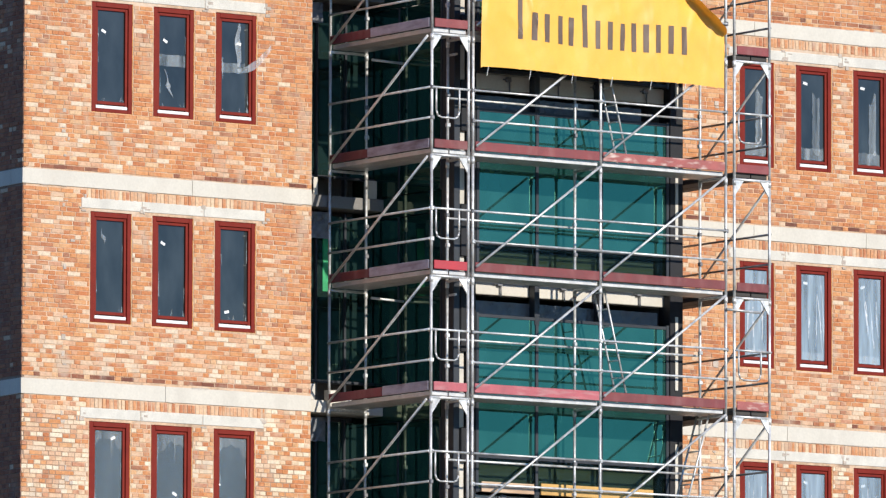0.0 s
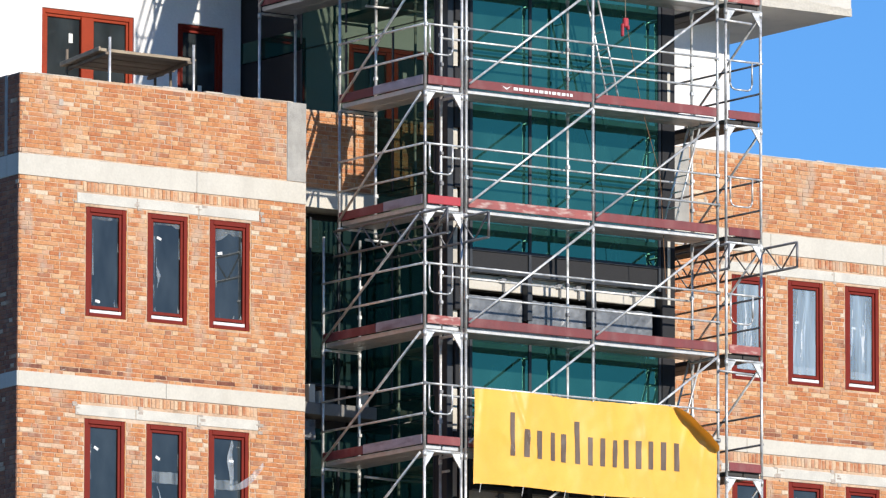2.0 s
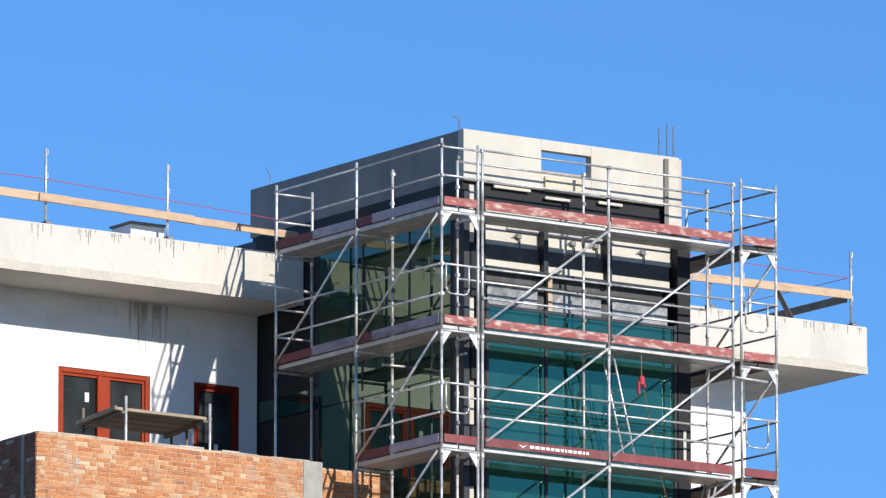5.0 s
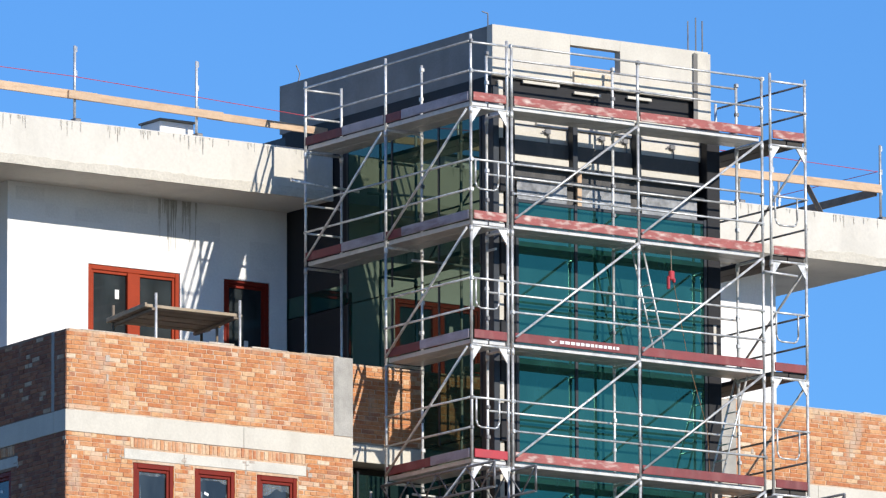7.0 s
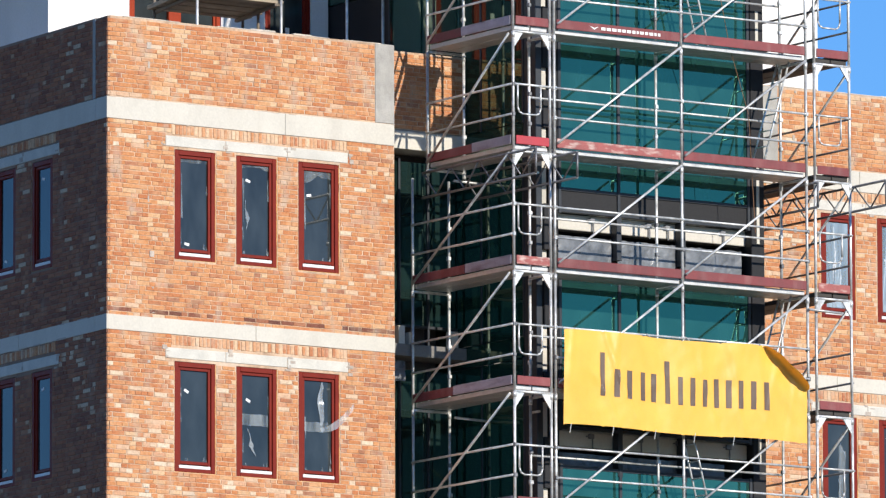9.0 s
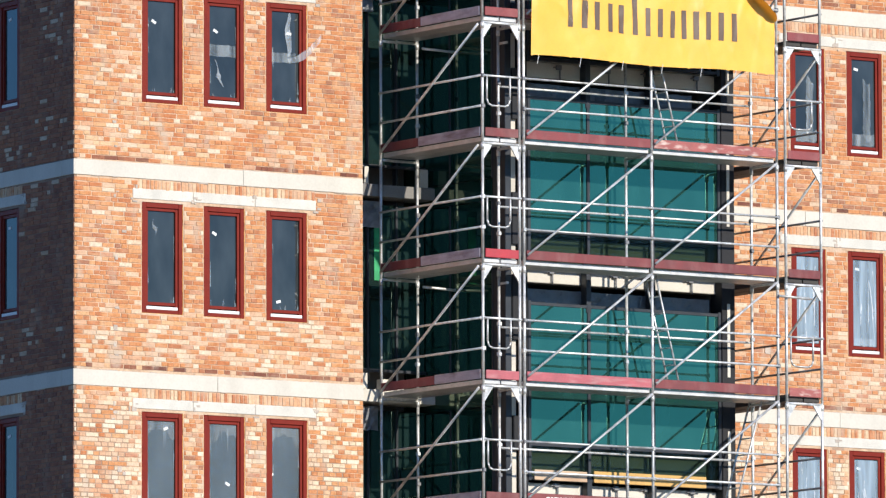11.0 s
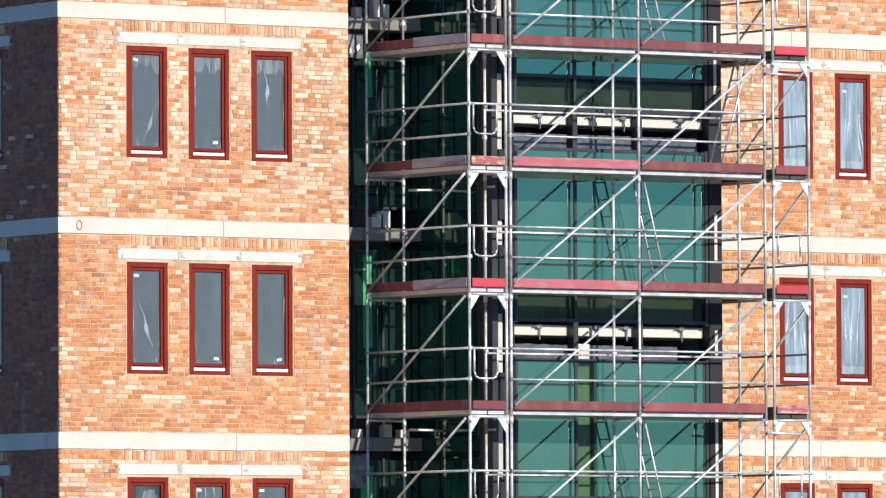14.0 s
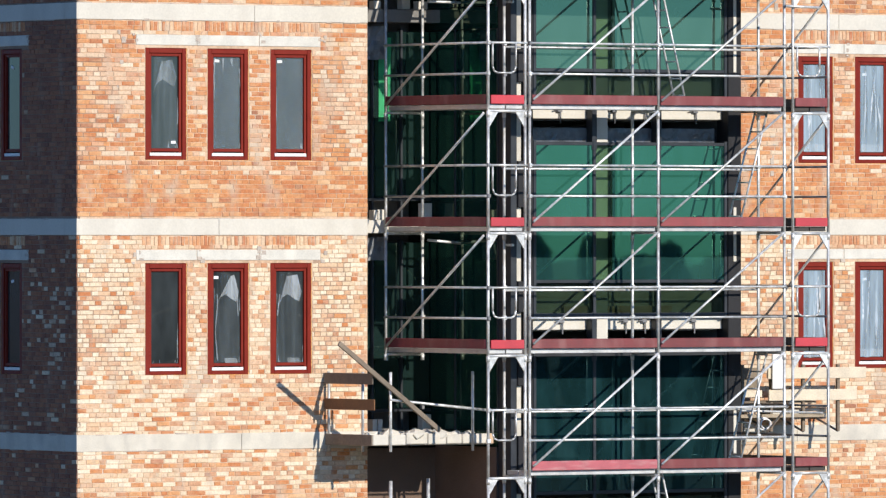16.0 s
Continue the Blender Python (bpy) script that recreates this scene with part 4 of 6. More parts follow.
# ---- windows ----
def window(name, w, h, label, foam=True, bright=False):
    """Frame, sash, pane and bottom strip; stands at the foot of its opening, facing -y."""
    rng = random.Random(round(w * 1000))
    o = thing(name, label, "window", kind="structure")
    fm = M_FRAME_BRIGHT if bright else M_FRAME
    e = 0.006
    bm = bmesh.new()
    f = 0.085
    add_box(bm, e, f, -0.012, 0.09, e, h - e, 0.006)
    add_box(bm, w - f, w - e, -0.012, 0.09, e, h - e, 0.006)
    add_box(bm, f, w - f, -0.012, 0.09, h - f, h - e, 0.006)
    add_box(bm, f, w - f, -0.012, 0.09, e, f * 0.8, 0.006)
    part("window_frame", bm, fm, o, "red-brown painted frame")
    if foam:
        bm = bmesh.new()
        z = -0.01
        while z < h:
            ln = rng.uniform(0.06, 0.2)
            for x in (-0.008, w - 0.004):
                add_box(bm, x - rng.uniform(0, 0.010), x + 0.010 + rng.uniform(0, 0.004), -0.010, 0.02, z, min(z + ln, h + 0.005))
            z += ln
        x = -0.01
        while x < w:
            ln = rng.uniform(0.05, 0.15)
            add_box(bm, x, min(x + ln, w + 0.01), -0.010, 0.02, -0.028 - rng.uniform(0, 0.028), 0.005)
            x += ln
        part("foam_seal", bm, M_FOAM, o, "orange mounting foam round the frame")
    bm = bmesh.new()
    s0, s1 = f + 0.002, f + 0.05
    add_box(bm, s0, s1, 0.012, 0.085, f, h - s0, 0.004)
    add_box(bm, w - s1, w - s0, 0.012, 0.085, f, h - s0, 0.004)
    add_box(bm, s1, w - s1, 0.012, 0.085, h - s1, h - s0, 0.004)
    add_box(bm, s1, w - s1, 0.012, 0.085, f + 0.055, f + 0.105, 0.004)
    sash = part("sash", bm, fm, o)
    part("pane", box(s1 - 0.005, w - s1 + 0.005, 0.045, 0.06, f + 0.1, h - s1 + 0.005), M_PANE, sash, "dark reflecting pane")
    part("window_sill", box(f + 0.012, w - f - 0.012, -0.004, 0.06, f * 0.8 + 0.002, f + 0.036, 0.004), M_SILL, o, "white bottom strip")
    return o


def sticker(o, w, h, x, z, tilt, rng):
    part("sticker", box(-0.045, 0.045, 0.038, 0.044, -0.022, 0.022), M_PAPER, o, "white paper sticker", m=pose(x, 0, z, 0, tilt, 0))


def scrap(o, x0, x1, z0, z1, seed, material):
    part("film_scrap", crumple(x0, x1, z0, z1, 0.034, seed, 0.012), material, o, "scrap of clear plastic film")


def put_windows(wins, place, proto_label, group, dress):
    for j, (a, b) in enumerate(wins):
        w = b - a
        for i, h in enumerate(HEADS):
            m = pose(a, WALL + 0.015, h - WIN_H) if place == "front" else SIDE_TURN @ pose(LEFT_X0 + 0.015, b, h - WIN_H, 0, 0, -90)
            rng = random.Random(100 * i + j + len(place))
            o = window("window", w, WIN_H, proto_label[0])
            o.matrix_basis = m
            tagged(o, group=group)
            dress(o, i, j, w, rng)


def wisp(w, x0, z0, x1, z1, seed, fat=0.035):
    """A thin crumpled strand of film stuck to the pane, thicker in the middle."""
    bm, prev, rng = bmesh.new(), None, random.Random(seed)
    for i in range(19):
        t = i / 18
        x = x0 + (x1 - x0) * t + min(0.02, 0.6 * fat) * math.sin(t * 7 + seed)
        z = z0 + (z1 - z0) * t
        hw = 0.006 + fat * math.exp(-((t - 0.6) / 0.16) ** 2) * rng.uniform(0.6, 1.2)
        cur = (bm.verts.new((x - hw, 0.036 - rng.uniform(0, 0.012), z)), bm.verts.new((x + hw, 0.036 - rng.uniform(0, 0.012), z + 0.01)))
        if prev:
            bm.faces.new((prev[0], cur[0], cur[1], prev[1]))
        prev = cur
    return bm


# storey and window: place of the sticker on the pane, as shares of width and height
STICKERS = {
    (7, 0): (0.34, 0.15, 10), (7, 1): (0.33, 0.78, 20), (7, 2): (0.3, 0.7, -10), (6, 0): (0.33, 0.74, 30), (6, 1): (0.33, 0.70, 30), (6, 2): (0.6, 0.73, 5),
    (5, 1): (0.3, 0.76, 30), (5, 2): (0.34, 0.18, -15), (4, 0): (0.62, 0.86, -25), (4, 1): (0.62, 0.39, 30), (4, 2): (0.7, 0.17, 0),
    (3, 0): (0.27, 0.88, 12), (3, 1): (0.7, 0.16, 0), (2, 0): (0.27, 0.88, 4), (2, 1): (0.7, 0.15, 4), (2, 2): (0.7, 0.15, -8), (1, 0): (0.72, 0.16, 0), (1, 1): (0.27, 0.89, 4), (1, 2): (0.27, 0.89, -4), (0, 1): (0.25, 0.87, 0),
}
WISPS = {(3, 0): (0.66, 0.95, 0.34, 0.28), (2, 0): (0.26, 1.15, 0.52, 0.45), (6, 1): (0.24, 0.8, 0.4, 0.35), (5, 0): (0.24, 1.55, 0.3, 1.3), (7, 1): (0.22, 1.1, 0.24, 0.6), (3, 2): (0.3, 1.5, 0.36, 0.9)}


def dress_left(o, i, j, w, rng):
    h = WIN_H
    if (i, j) in STICKERS:
        x, z, tilt = STICKERS[i, j]
        sticker(o, w, h, x * w, z * h, tilt, rng)
    if (i, j) in WISPS:
        part("film_scrap", wisp(w, *WISPS[i, j], 3 * i + j), M_FILM_FOLD, o, "crumpled strand of clear film")
    if i == 1 and j == 0:
        part("folded_film", flap(w, h, j), M_FILM_SHEER, o, "clear film folded over at the head of the pane")
    if i == 1 and j == 1:
        for q in range(3):
            part("film_scrap", shard(0.15 + 0.16 * q, 0.19 + 0.16 * q, h - 0.42 + 0.05 * q, h - 0.16, 0.034, 0.7 + q, True), M_FILM_FOLD, o, "splinter of clear film")
    # splinters of clear film along the edges of the pane
    for e in range(2):
        x = rng.choice([0.14, 0.145, w - 0.165])
        z = rng.uniform(0.25, 1.2)
        part("film_scrap", shard(x, x + rng.uniform(0.012, 0.03), z, z + rng.uniform(0.15, 0.45), 0.034, rng.random(), rng.random() < 0.5), M_FILM_CLEAR, o, "splinter of clear film")
    for e in range(4):
        x = rng.uniform(0.15, w - 0.22)
        x = 0.15 + (w - 0.36) * (x - 0.15) ** 2 / (w - 0.37) ** 2 if e % 2 else w - 0.17 - 0.4 * (x - 0.15) ** 2
        part("film_scrap", shard(x, x + rng.uniform(0.015, 0.05), 0.2, 0.2 + rng.uniform(0.03, 0.12), 0.034, rng.random(), False), M_FILM_CLEAR, o, "splinter of clear film")
    if i in (4, 3):
        part("film_scrap", ragged(0.14, w - 0.14, h - 0.46, h - 0.14, 0.036, 3 * i + j), M_FILM_EDGE, o, "torn clear film along the head of the pane")
        for e in range(2):
            x = rng.uniform(0.18, w - 0.2)
            part("film_scrap", shard(x, x + rng.uniform(0.012, 0.03), h - 0.3 - rng.uniform(0.08, 0.3), h - 0.2, 0.034, rng.random(), True), M_FILM_CLEAR, o, "splinter of clear film")
    if i == 7:
        part("film_scrap", ragged(0.14, w - 0.14, h - (0.34 if j == 2 else 0.22), h - 0.14, 0.036, 11 + j), M_FILM_EDGE, o, "torn clear film along the head of the pane")
        part("film_scrap", shard(0.15, 0.18, 0.7, 1.45, 0.034, 0.3 + j * 0.2, j == 1), M_FILM_CLEAR, o, "splinter of clear film")
    if i == 6 and j == 1:
        scrap(o, 0.14, w - 0.15, 0.86, 1.05, 5, M_FILM_CLEAR)
    if i == 6 and j == 2:
        scrap(o, 0.13, w - 0.2, 0.84, 1.0, 9, M_FILM_CLEAR)
        part("torn_film", torn(w), M_FILM_FOLD, o, "torn clear film blown out of the window")
    if 0 < i < 5 and not (i == 1 and j == 0):
        # added sheet lightens the pane as mirrored haze would
        part("haze_sheet", box(0.135, w - 0.135, 0.042, 0.043, 0.19, h - 0.135), M_FILM_HAZE, o, "thin sheet standing for haze mirrored in the pane")
    if i == 0 and j > 0 or i == 1 and j == 0:
        part("hanging_film", drape(w, h, 31 + j), M_FILM_THIN, o, "clear film hanging slack over the pane")
        if i == 0:
            part("folded_film", flap(w, h, j), M_FILM_FOLD, o, "bright folded flap of clear film")
            part("film_rim", film_rim(w, h, j), M_FILM_FOLD, o, "pale creased rim of the film")
            scrap(o, w * 0.45, w - 0.2, 0.19, 0.27, 60 + j, M_FILM_CLEAR)


def dress_right(o, i, j, w, rng):
    if i == 6:
        scrap(o, w * 0.5, w * 0.7, 0.3, 1.3, 3 + j, M_FILM_CLEAR)
        scrap(o, 0.14, w - 0.15, 0.2, 0.4, 8 + j, M_FILM_CLEAR)
    else:
        part("hanging_film", drape(w, WIN_H, 7 * i + j, full=True), M_FILM_PALE, o, "pale translucent film over the pane")
        scrap(o, 0.16, w - 0.16, 0.2, 0.33, 21 + 3 * i + j, M_FILM_FOLD)
        # highlights on the folds are added as pale strands
        for q in range(4):
            x = rng.uniform(0.2, w - 0.2)
            part("film_crease", wisp(w, x, rng.uniform(1.1, 1.6), x + rng.uniform(-0.12, 0.12), rng.uniform(0.25, 0.7), 5 * i + 3 * j + q, 0.012), M_FILM_BRIGHT, o, "pale strand painted as a highlight on a film fold")
    if j:
        sticker(o, w, WIN_H, 0.24, WIN_H - 0.3 if i != 7 else 1.1, rng.uniform(-25, 25), rng)


def dress_side(o, i, j, w, rng):
    sticker(o, w, WIN_H, 0.3, 0.3 if j else WIN_H - 0.3, rng.uniform(-20, 20), rng)


put_windows(LEFT_WINS, "front", ("narrow red-brown framed window in the sunlit brick wing",), "narrow windows of the wing", dress_left)
put_windows(RIGHT_WINS, "front", ("narrow red-brown framed window behind pale protective film",), "narrow windows beside the tower", dress_right)
put_windows(SIDE_WINS, "side", ("narrow red-brown framed window in the shaded side wall",), "narrow windows of the side wall", dress_side)
for a, b in ((LEFT_X0 + 0.6, LEFT_X1 - 0.6), (RIGHT_X0 + 2.0, RIGHT_X1)):
    solid("room_wall", box(a, b, WALL + 1.6, WALL + 1.7, 3.0, 32.5), M_VOID, "dim unfinished room wall behind the windows", "wall", kind="structure")
dw = window("door", 1.85, 3.09, "orange-red double terrace door with dark panes", foam=False, bright=True)
dw.matrix_basis = pose(-3.75, UP_WALL + 0.03, 33.0)
part("meeting_stile", box(0.80, 1.05, -0.02, 0.09, 0.08, 3.0, 0.008), M_FRAME_BRIGHT, dw)
dw2 = window("door", 0.94, 3.09, "dark red terrace door set in the white wall", foam=False)
dw2.matrix_basis = pose(-1.01, UP_WALL + 0.03, 33.0)

for o, x, z in ((dw, 0.62, 2.62), (dw2, 0.50, 1.98)):
    part("sticker", box(x - 0.04, x + 0.04, 0.038, 0.044, z - 0.08, z + 0.08), M_PAPER, o, "white paper sticker")
part("bar", box(0.2, 0.82, -0.03, -0.015, 1.72, 1.78, 0.005), M_PAPER, dw2, "white bar across the door")

# ---- stair tower ----
tower = thing("stair_tower", "teal glazed stair tower with dark frames, still unfinished", "stair tower", kind="structure")
rw0 = random.Random(19)
BEAMS = [6.56 + 3.48 * k for k in range(-1, 5)] + [24.02, 27.44, 31.07, 37.88]
# panes between the open joints at the landings
spans = []
zs = sorted(BEAMS)
for z0, z1 in zip([0.0] + zs, zs):
    spans.append((z0 + 0.16 if z0 else 0.3, z1 - (0.50 if z1 < 31 else 0.80) if z1 < 37 else 36.68))
MULL = [0.79, 1.99, 3.30, 4.66]
for z0, z1 in spans:
    low = z0 + (0.36 if z0 > 30 else 0.55) if z0 > 1 else z0
    for a, b in zip(MULL, MULL[1:]):
        if low > z0:
            part("clear_pane", box(a + 0.03, b - 0.03, TY0 + 0.01, TY0 + 0.03, z0, low - 0.03), M_MEMBRANE if z0 > 30 else M_TEAL_SEE, tower, "clear greenish glass strip")
        z = low
        n = max(1, round((z1 - low) / 2.4))
        for i in range(n):
            q0, q1 = low + (z1 - low) * i / n, low + (z1 - low) * (i + 1) / n
            if a == 1.99 and 7.0 < q1 < 14.0:
                part("clear_pane", box(a + 0.03, 2.355, TY0, TY0 + 0.03, q0 + 0.012, q1 - 0.012), M_TEAL_CLEAR, tower, "clear green glass strip")
            # tint changes with height to imitate what the panes reflect
            part("pane", box(2.36 if a == 1.99 and 7.0 < q1 < 14.0 else a + 0.03, b - 0.03, TY0, TY0 + 0.03, q0 + 0.012, q1 - 0.012), M_TEAL_HAZE if 10.0 < q1 < 20.6 else M_TEAL_LOW if q1 < 7.0 else M_TEAL, tower, "teal coated glass pane")
    for a in MULL:
        part("mullion", box(a - 0.03, a + 0.03, TY0 - 0.02, TY0 + 0.10, z0 - 0.05, z1 + 0.05, 0.006), M_DARKFRAME, tower)
    for z in (z0, low, z1):
        part("transom", box(MULL[0], MULL[-1], TY0 - 0.012, TY0 + 0.08, z - 0.028, z + 0.028, 0.005), M_DARKFRAME, tower)
for x0, x1 in ((0.8, 1.93), (2.05, 3.24), (3.36, 4.62)):
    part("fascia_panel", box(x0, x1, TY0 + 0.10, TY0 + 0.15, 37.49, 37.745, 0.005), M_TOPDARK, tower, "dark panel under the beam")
    part("fascia_strip", box(x0, x1, TY0 + 0.09, TY0 + 0.14, 37.375, 37.485, 0.005), M_BAND, tower, "pale concrete strip under the dark panel")
    part("film_panel", crumple(x0 + 0.05, x1 - 0.06, 36.72, 37.05, TY0 + 0.08, x0 * 7, 0.016), M_FILM_LIGHT, tower, "pale crumpled plastic film")
for z in (37.08, 37.33):
    part("transom", box(MULL[0], MULL[-1], TY0 - 0.01, TY0 + 0.08, z - 0.025, z + 0.025, 0.005), M_DARKFRAME, tower)
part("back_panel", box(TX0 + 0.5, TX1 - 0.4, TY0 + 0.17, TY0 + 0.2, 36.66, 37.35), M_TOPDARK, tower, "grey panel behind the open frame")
part("prop", box(2.08, 2.17, TY0 + 0.06, TY0 + 0.12, 36.72, 37.3, 0.005), M_WOOD, tower, "timber prop")
part("head_beam", box(TX0 + 0.3, TX1 - 0.2, TY0 + 0.16, TY0 + 0.42, 38.02, 38.42, 0.01), M_BAND, tower, "pale concrete head beam")
for z in zs:
    part("landing_beam", box(TX0 + 0.3, TX1 - 0.2, TY0 + 0.16, TY0 + 0.42, z - (0.13 if z > 22 else 0.09), z + (0.13 if z > 22 else 0.085), 0.01), M_BAND, tower, "pale concrete landing beam")
    if z < 37:
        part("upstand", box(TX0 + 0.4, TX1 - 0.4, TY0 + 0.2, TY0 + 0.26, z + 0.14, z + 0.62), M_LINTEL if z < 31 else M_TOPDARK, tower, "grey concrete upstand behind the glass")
    part("landing", box(TX0 + 0.2, TX1 - 0.2, TY0 + 0.43, TY0 + 3.0, z - 0.12, z + 0.1), M_VOID, tower)
    if z < 37:
        if z > 31:
            for a, b in zip(MULL, MULL[1:]):
                part("film_panel", crumple(a + 0.06, b - 0.06, z - 0.78, z - 0.24, TY0 + 0.13, z + a, 0.012), M_FILM_GREY, tower, "pale plastic film stretched under the beam")
        else:
            part("membrane_strip", crumple(TX0 + 0.5, TX1 - 0.35 - (z % 1.0) * 0.8, z - 0.58, z - 0.24, TY0 + 0.14, z, 0.012), M_FILM_DIM, tower, "crumpled grey plastic membrane")
    part("landing_board", box(TX0 + 0.9 + (z % 0.7), 3.4 + (z % 0.9), TY0 + 0.12, TY0 + 0.155, z + 0.135, z + 0.30, 0.005), M_WOOD if z < 19 else M_LINTEL, tower, "board propped on the landing")
    for a in MULL[1:3]:
        part("bracket", box(a - 0.05, a + 0.05, TY0 - 0.015, TY0 + 0.155, z - 0.6, z + 0.2, 0.006), M_DARKFRAME, tower, "dark steel bracket")
part("core_wall", box(TX0 + 0.2, TX1 - 0.2, TY0 + 3.0, TY0 + 3.2, 0.0, 38.4), M_VOID, tower)
for i, z in enumerate(zs):
    for x in (1.45, 2.55, 3.15, 4.2):
        xx = x + rw0.uniform(-0.15, 0.15)
        bm = box(xx - 0.05, xx + 0.05, TY0 + 0.10, TY0 + 0.155, z + 0.02, z + 0.10, 0.008)
        add_rod(bm, (xx + 0.02, TY0 + 0.12, z + 0.06), (xx + 0.02, TY0 + 0.12, z - 0.16), 0.014)
        add_rod(bm, (xx - 0.12, TY0 + 0.11, z + 0.05), (xx + 0.02, TY0 + 0.11, z + 0.07), 0.012)
        part("beam_clamp", bm, M_DARKSTEEL, tower, "dark steel clamp on the landing beam")
part("inner_column", box(2.09, 2.34, TY0 + 0.10, TY0 + 0.155, 0.0, 13.30, 0.008), M_BAND, tower, "pale column behind the glass")
part("landing_board", box(2.06, 4.35, TY0 - 0.045, TY0 - 0.013, 20.60, 20.79, 0.006), M_NEWBOARD, tower, "golden new timber board")
part("landing_board", box(0.86, 1.92, TY0 - 0.045, TY0 - 0.013, 20.60, 20.77, 0.006), M_WOOD, tower, "timber board propped on the landing")
# corner columns
part("corner_column", box(0.45, 0.55, TY0 + 0.03, TY0 + 0.34, 0.0, 38.7, 0.01), M_LINTEL, tower, "pale concrete corner column")
part("corner_frame", box(TX0 + 0.002, 0.435, TY0 - 0.01, TY0 + 0.36, 0.0, 38.6, 0.008), M_DARKFRAME, tower)
part("corner_cladding", box(0.575, 0.76, TY0 - 0.01, TY0 + 0.2, 0.0, 38.4, 0.008), M_MEMBRANE, tower, "black membrane on the corner")
rw = random.Random(8)
z = 1.0
while z < 37.5:
    ln = rw.uniform(0.5, 1.2)
    part("corner_wrap", box(0.438, 0.60 + rw.uniform(0, 0.1), TY0 - 0.03 - rw.uniform(0, 0.04), TY0 + 0.03, z, z + ln, 0.012), M_MEMBRANE, tower, "black membrane lapped over the column")
    z += ln + rw.uniform(0.35, 1.3)
part("corner_cladding", box(4.70, 4.97, TY0 - 0.03, TY0 + 0.3, 0.0, 38.4, 0.01), M_MEMBRANE, tower, "black membrane on the corner")
z = 2.0
while z < 37.5:
    ln = rw.uniform(0.4, 1.4)
    part("edge_strip", box(4.80, 4.86, TY0 - 0.045, TY0 - 0.031, z, z + ln, 0.004), M_BAND, tower, "pale strip showing between membranes")
    z += ln + rw.uniform(0.9, 2.8)
part("side_wall", box(4.74, TX1, TY0 + 0.302, TY1, 0.0, 38.7), M_VOID, tower)
# glazed side
SM = [1.36, 2.6, 4.0, 5.36, 7.25]
for z0, z1 in zip([0.3] + [b for b in BANDS[1:]] + [35.6], [b - 0.35 for b in BANDS[1:]] + [35.5, 38.3]):
    for a, b in zip(SM, SM[1:]):
        if z0 > 32 and a > 5:
            part("side_panel", box(TX0 + 0.004, TX0 + 0.03, a + 0.025, b - 0.025, z0 + 0.02, z1 - 0.02), M_MEMBRANE, tower, "black membrane panel beside the white wall")
        else:
            part("side_pane", box(TX0, TX0 + 0.03, a + 0.025, b - 0.025, z0 + 0.02, z1 - 0.02), M_SIDE, tower, "dark green reflecting side pane")
    for a in SM:
        part("mullion", box(TX0 - 0.012, TX0 + 0.08, a - 0.025, a + 0.025, z0, z1, 0.005), M_DARKFRAME, tower)
    part("transom", box(TX0 - 0.004, TX0 + 0.02, SM[0], SM[-1], z1, z1 + 0.35), M_SIDE, tower, "dark spandrel")
part("side_closure", box(TX0 - 0.002, TX0 + 0.1, 7.24, 9.0, 32.6, 38.7), M_DARKFRAME, tower, "dark closing panel beside the white wall")
part("rear_wall", box(TX0 + 0.102, TX1, 7.3, 7.5, 0.0, 38.44), M_VOID, tower)
# parapet box on the roof
for a, b, c, d in wall_cells([TX0, TX1 - 0.16, 1.90, 2.93], [38.77, 39.63, 39.04, 39.45], [(1.90, 2.93, 39.04, 39.45)]):
    part("parapet_panel", box(a + 0.002, b - 0.002, TY0, TY0 + 0.16, c, d), M_BAND, tower, "pale precast parapet panel round a square opening")
# left side darker than the other parapets: shade put into the colour
part("side_parapet", box(TX0, TX0 + 0.16, TY0 + 0.161, TY1, 38.77, 39.62), M_SIDECON, tower, "mottled concrete side parapet toned dark for its shade")
part("side_parapet", box(TX1 - 0.32, TX1 - 0.16, TY0 + 0.161, TY1, 38.77, 39.63), M_BAND, tower, "pale concrete side parapet")
part("side_membrane", box(TX0 - 0.016, TX0 - 0.006, TY0 + 0.02, TY1 - 0.2, 38.28, 38.765), M_MEMBRANE, tower, "black membrane hanging under the side parapet")
part("packing_board", box(1.95, 2.86, TY0 + 0.17, TY0 + 0.21, 38.98, 39.14, 0.006), M_WOOD, tower, "timber board behind the parapet opening")
part("packing_block", box(1.95, 2.75, TY0 - 0.05, TY0 - 0.012, 38.78, 39.0, 0.006), M_PALEWOOD, tower, "pale timber packing under the parapet opening")
for x0, x1, z in ((0.95, 1.7, 38.70), (2.0, 2.55, 38.62), (3.1, 3.6, 38.66)):
    part("batten", box(x0, x1, TY0 + 0.02, TY0 + 0.06, z, z + 0.05, 0.005), M_BAND, tower, "pale batten under the parapet")
part("parapet_column", box(4.46, 4.80, TY0 - 0.02, TY0 - 0.002, 38.3, 39.60, 0.006), M_LINTEL, tower, "grey concrete column")
part("column_joint", box(4.43, 4.52, TY0 - 0.034, TY0 - 0.0215, 38.3, 39.58, 0.003), M_DARKCON, tower, "dark joint beside the column")
part("roof_deck", box(TX0 + 0.05, TX1 - 0.1, TY0 + 0.1, TY1, 38.45, 38.769), M_MEMBRANE, tower, "black membrane roof edge")


# ---- scaffold ----
scaffold = thing("scaffold", "galvanised steel scaffold with red toe boards round the tower", "scaffold")
LEV = [38.05 - 1.992 * k for k in range(20)]          # deck levels, top first
R = 0.0242
LX0, LX1, RX0, RX1 = -0.82, -0.09, 5.32, 6.05
FX = [0.0, 2.572, 5.144]
IN = 0.73
rs = random.Random(11)


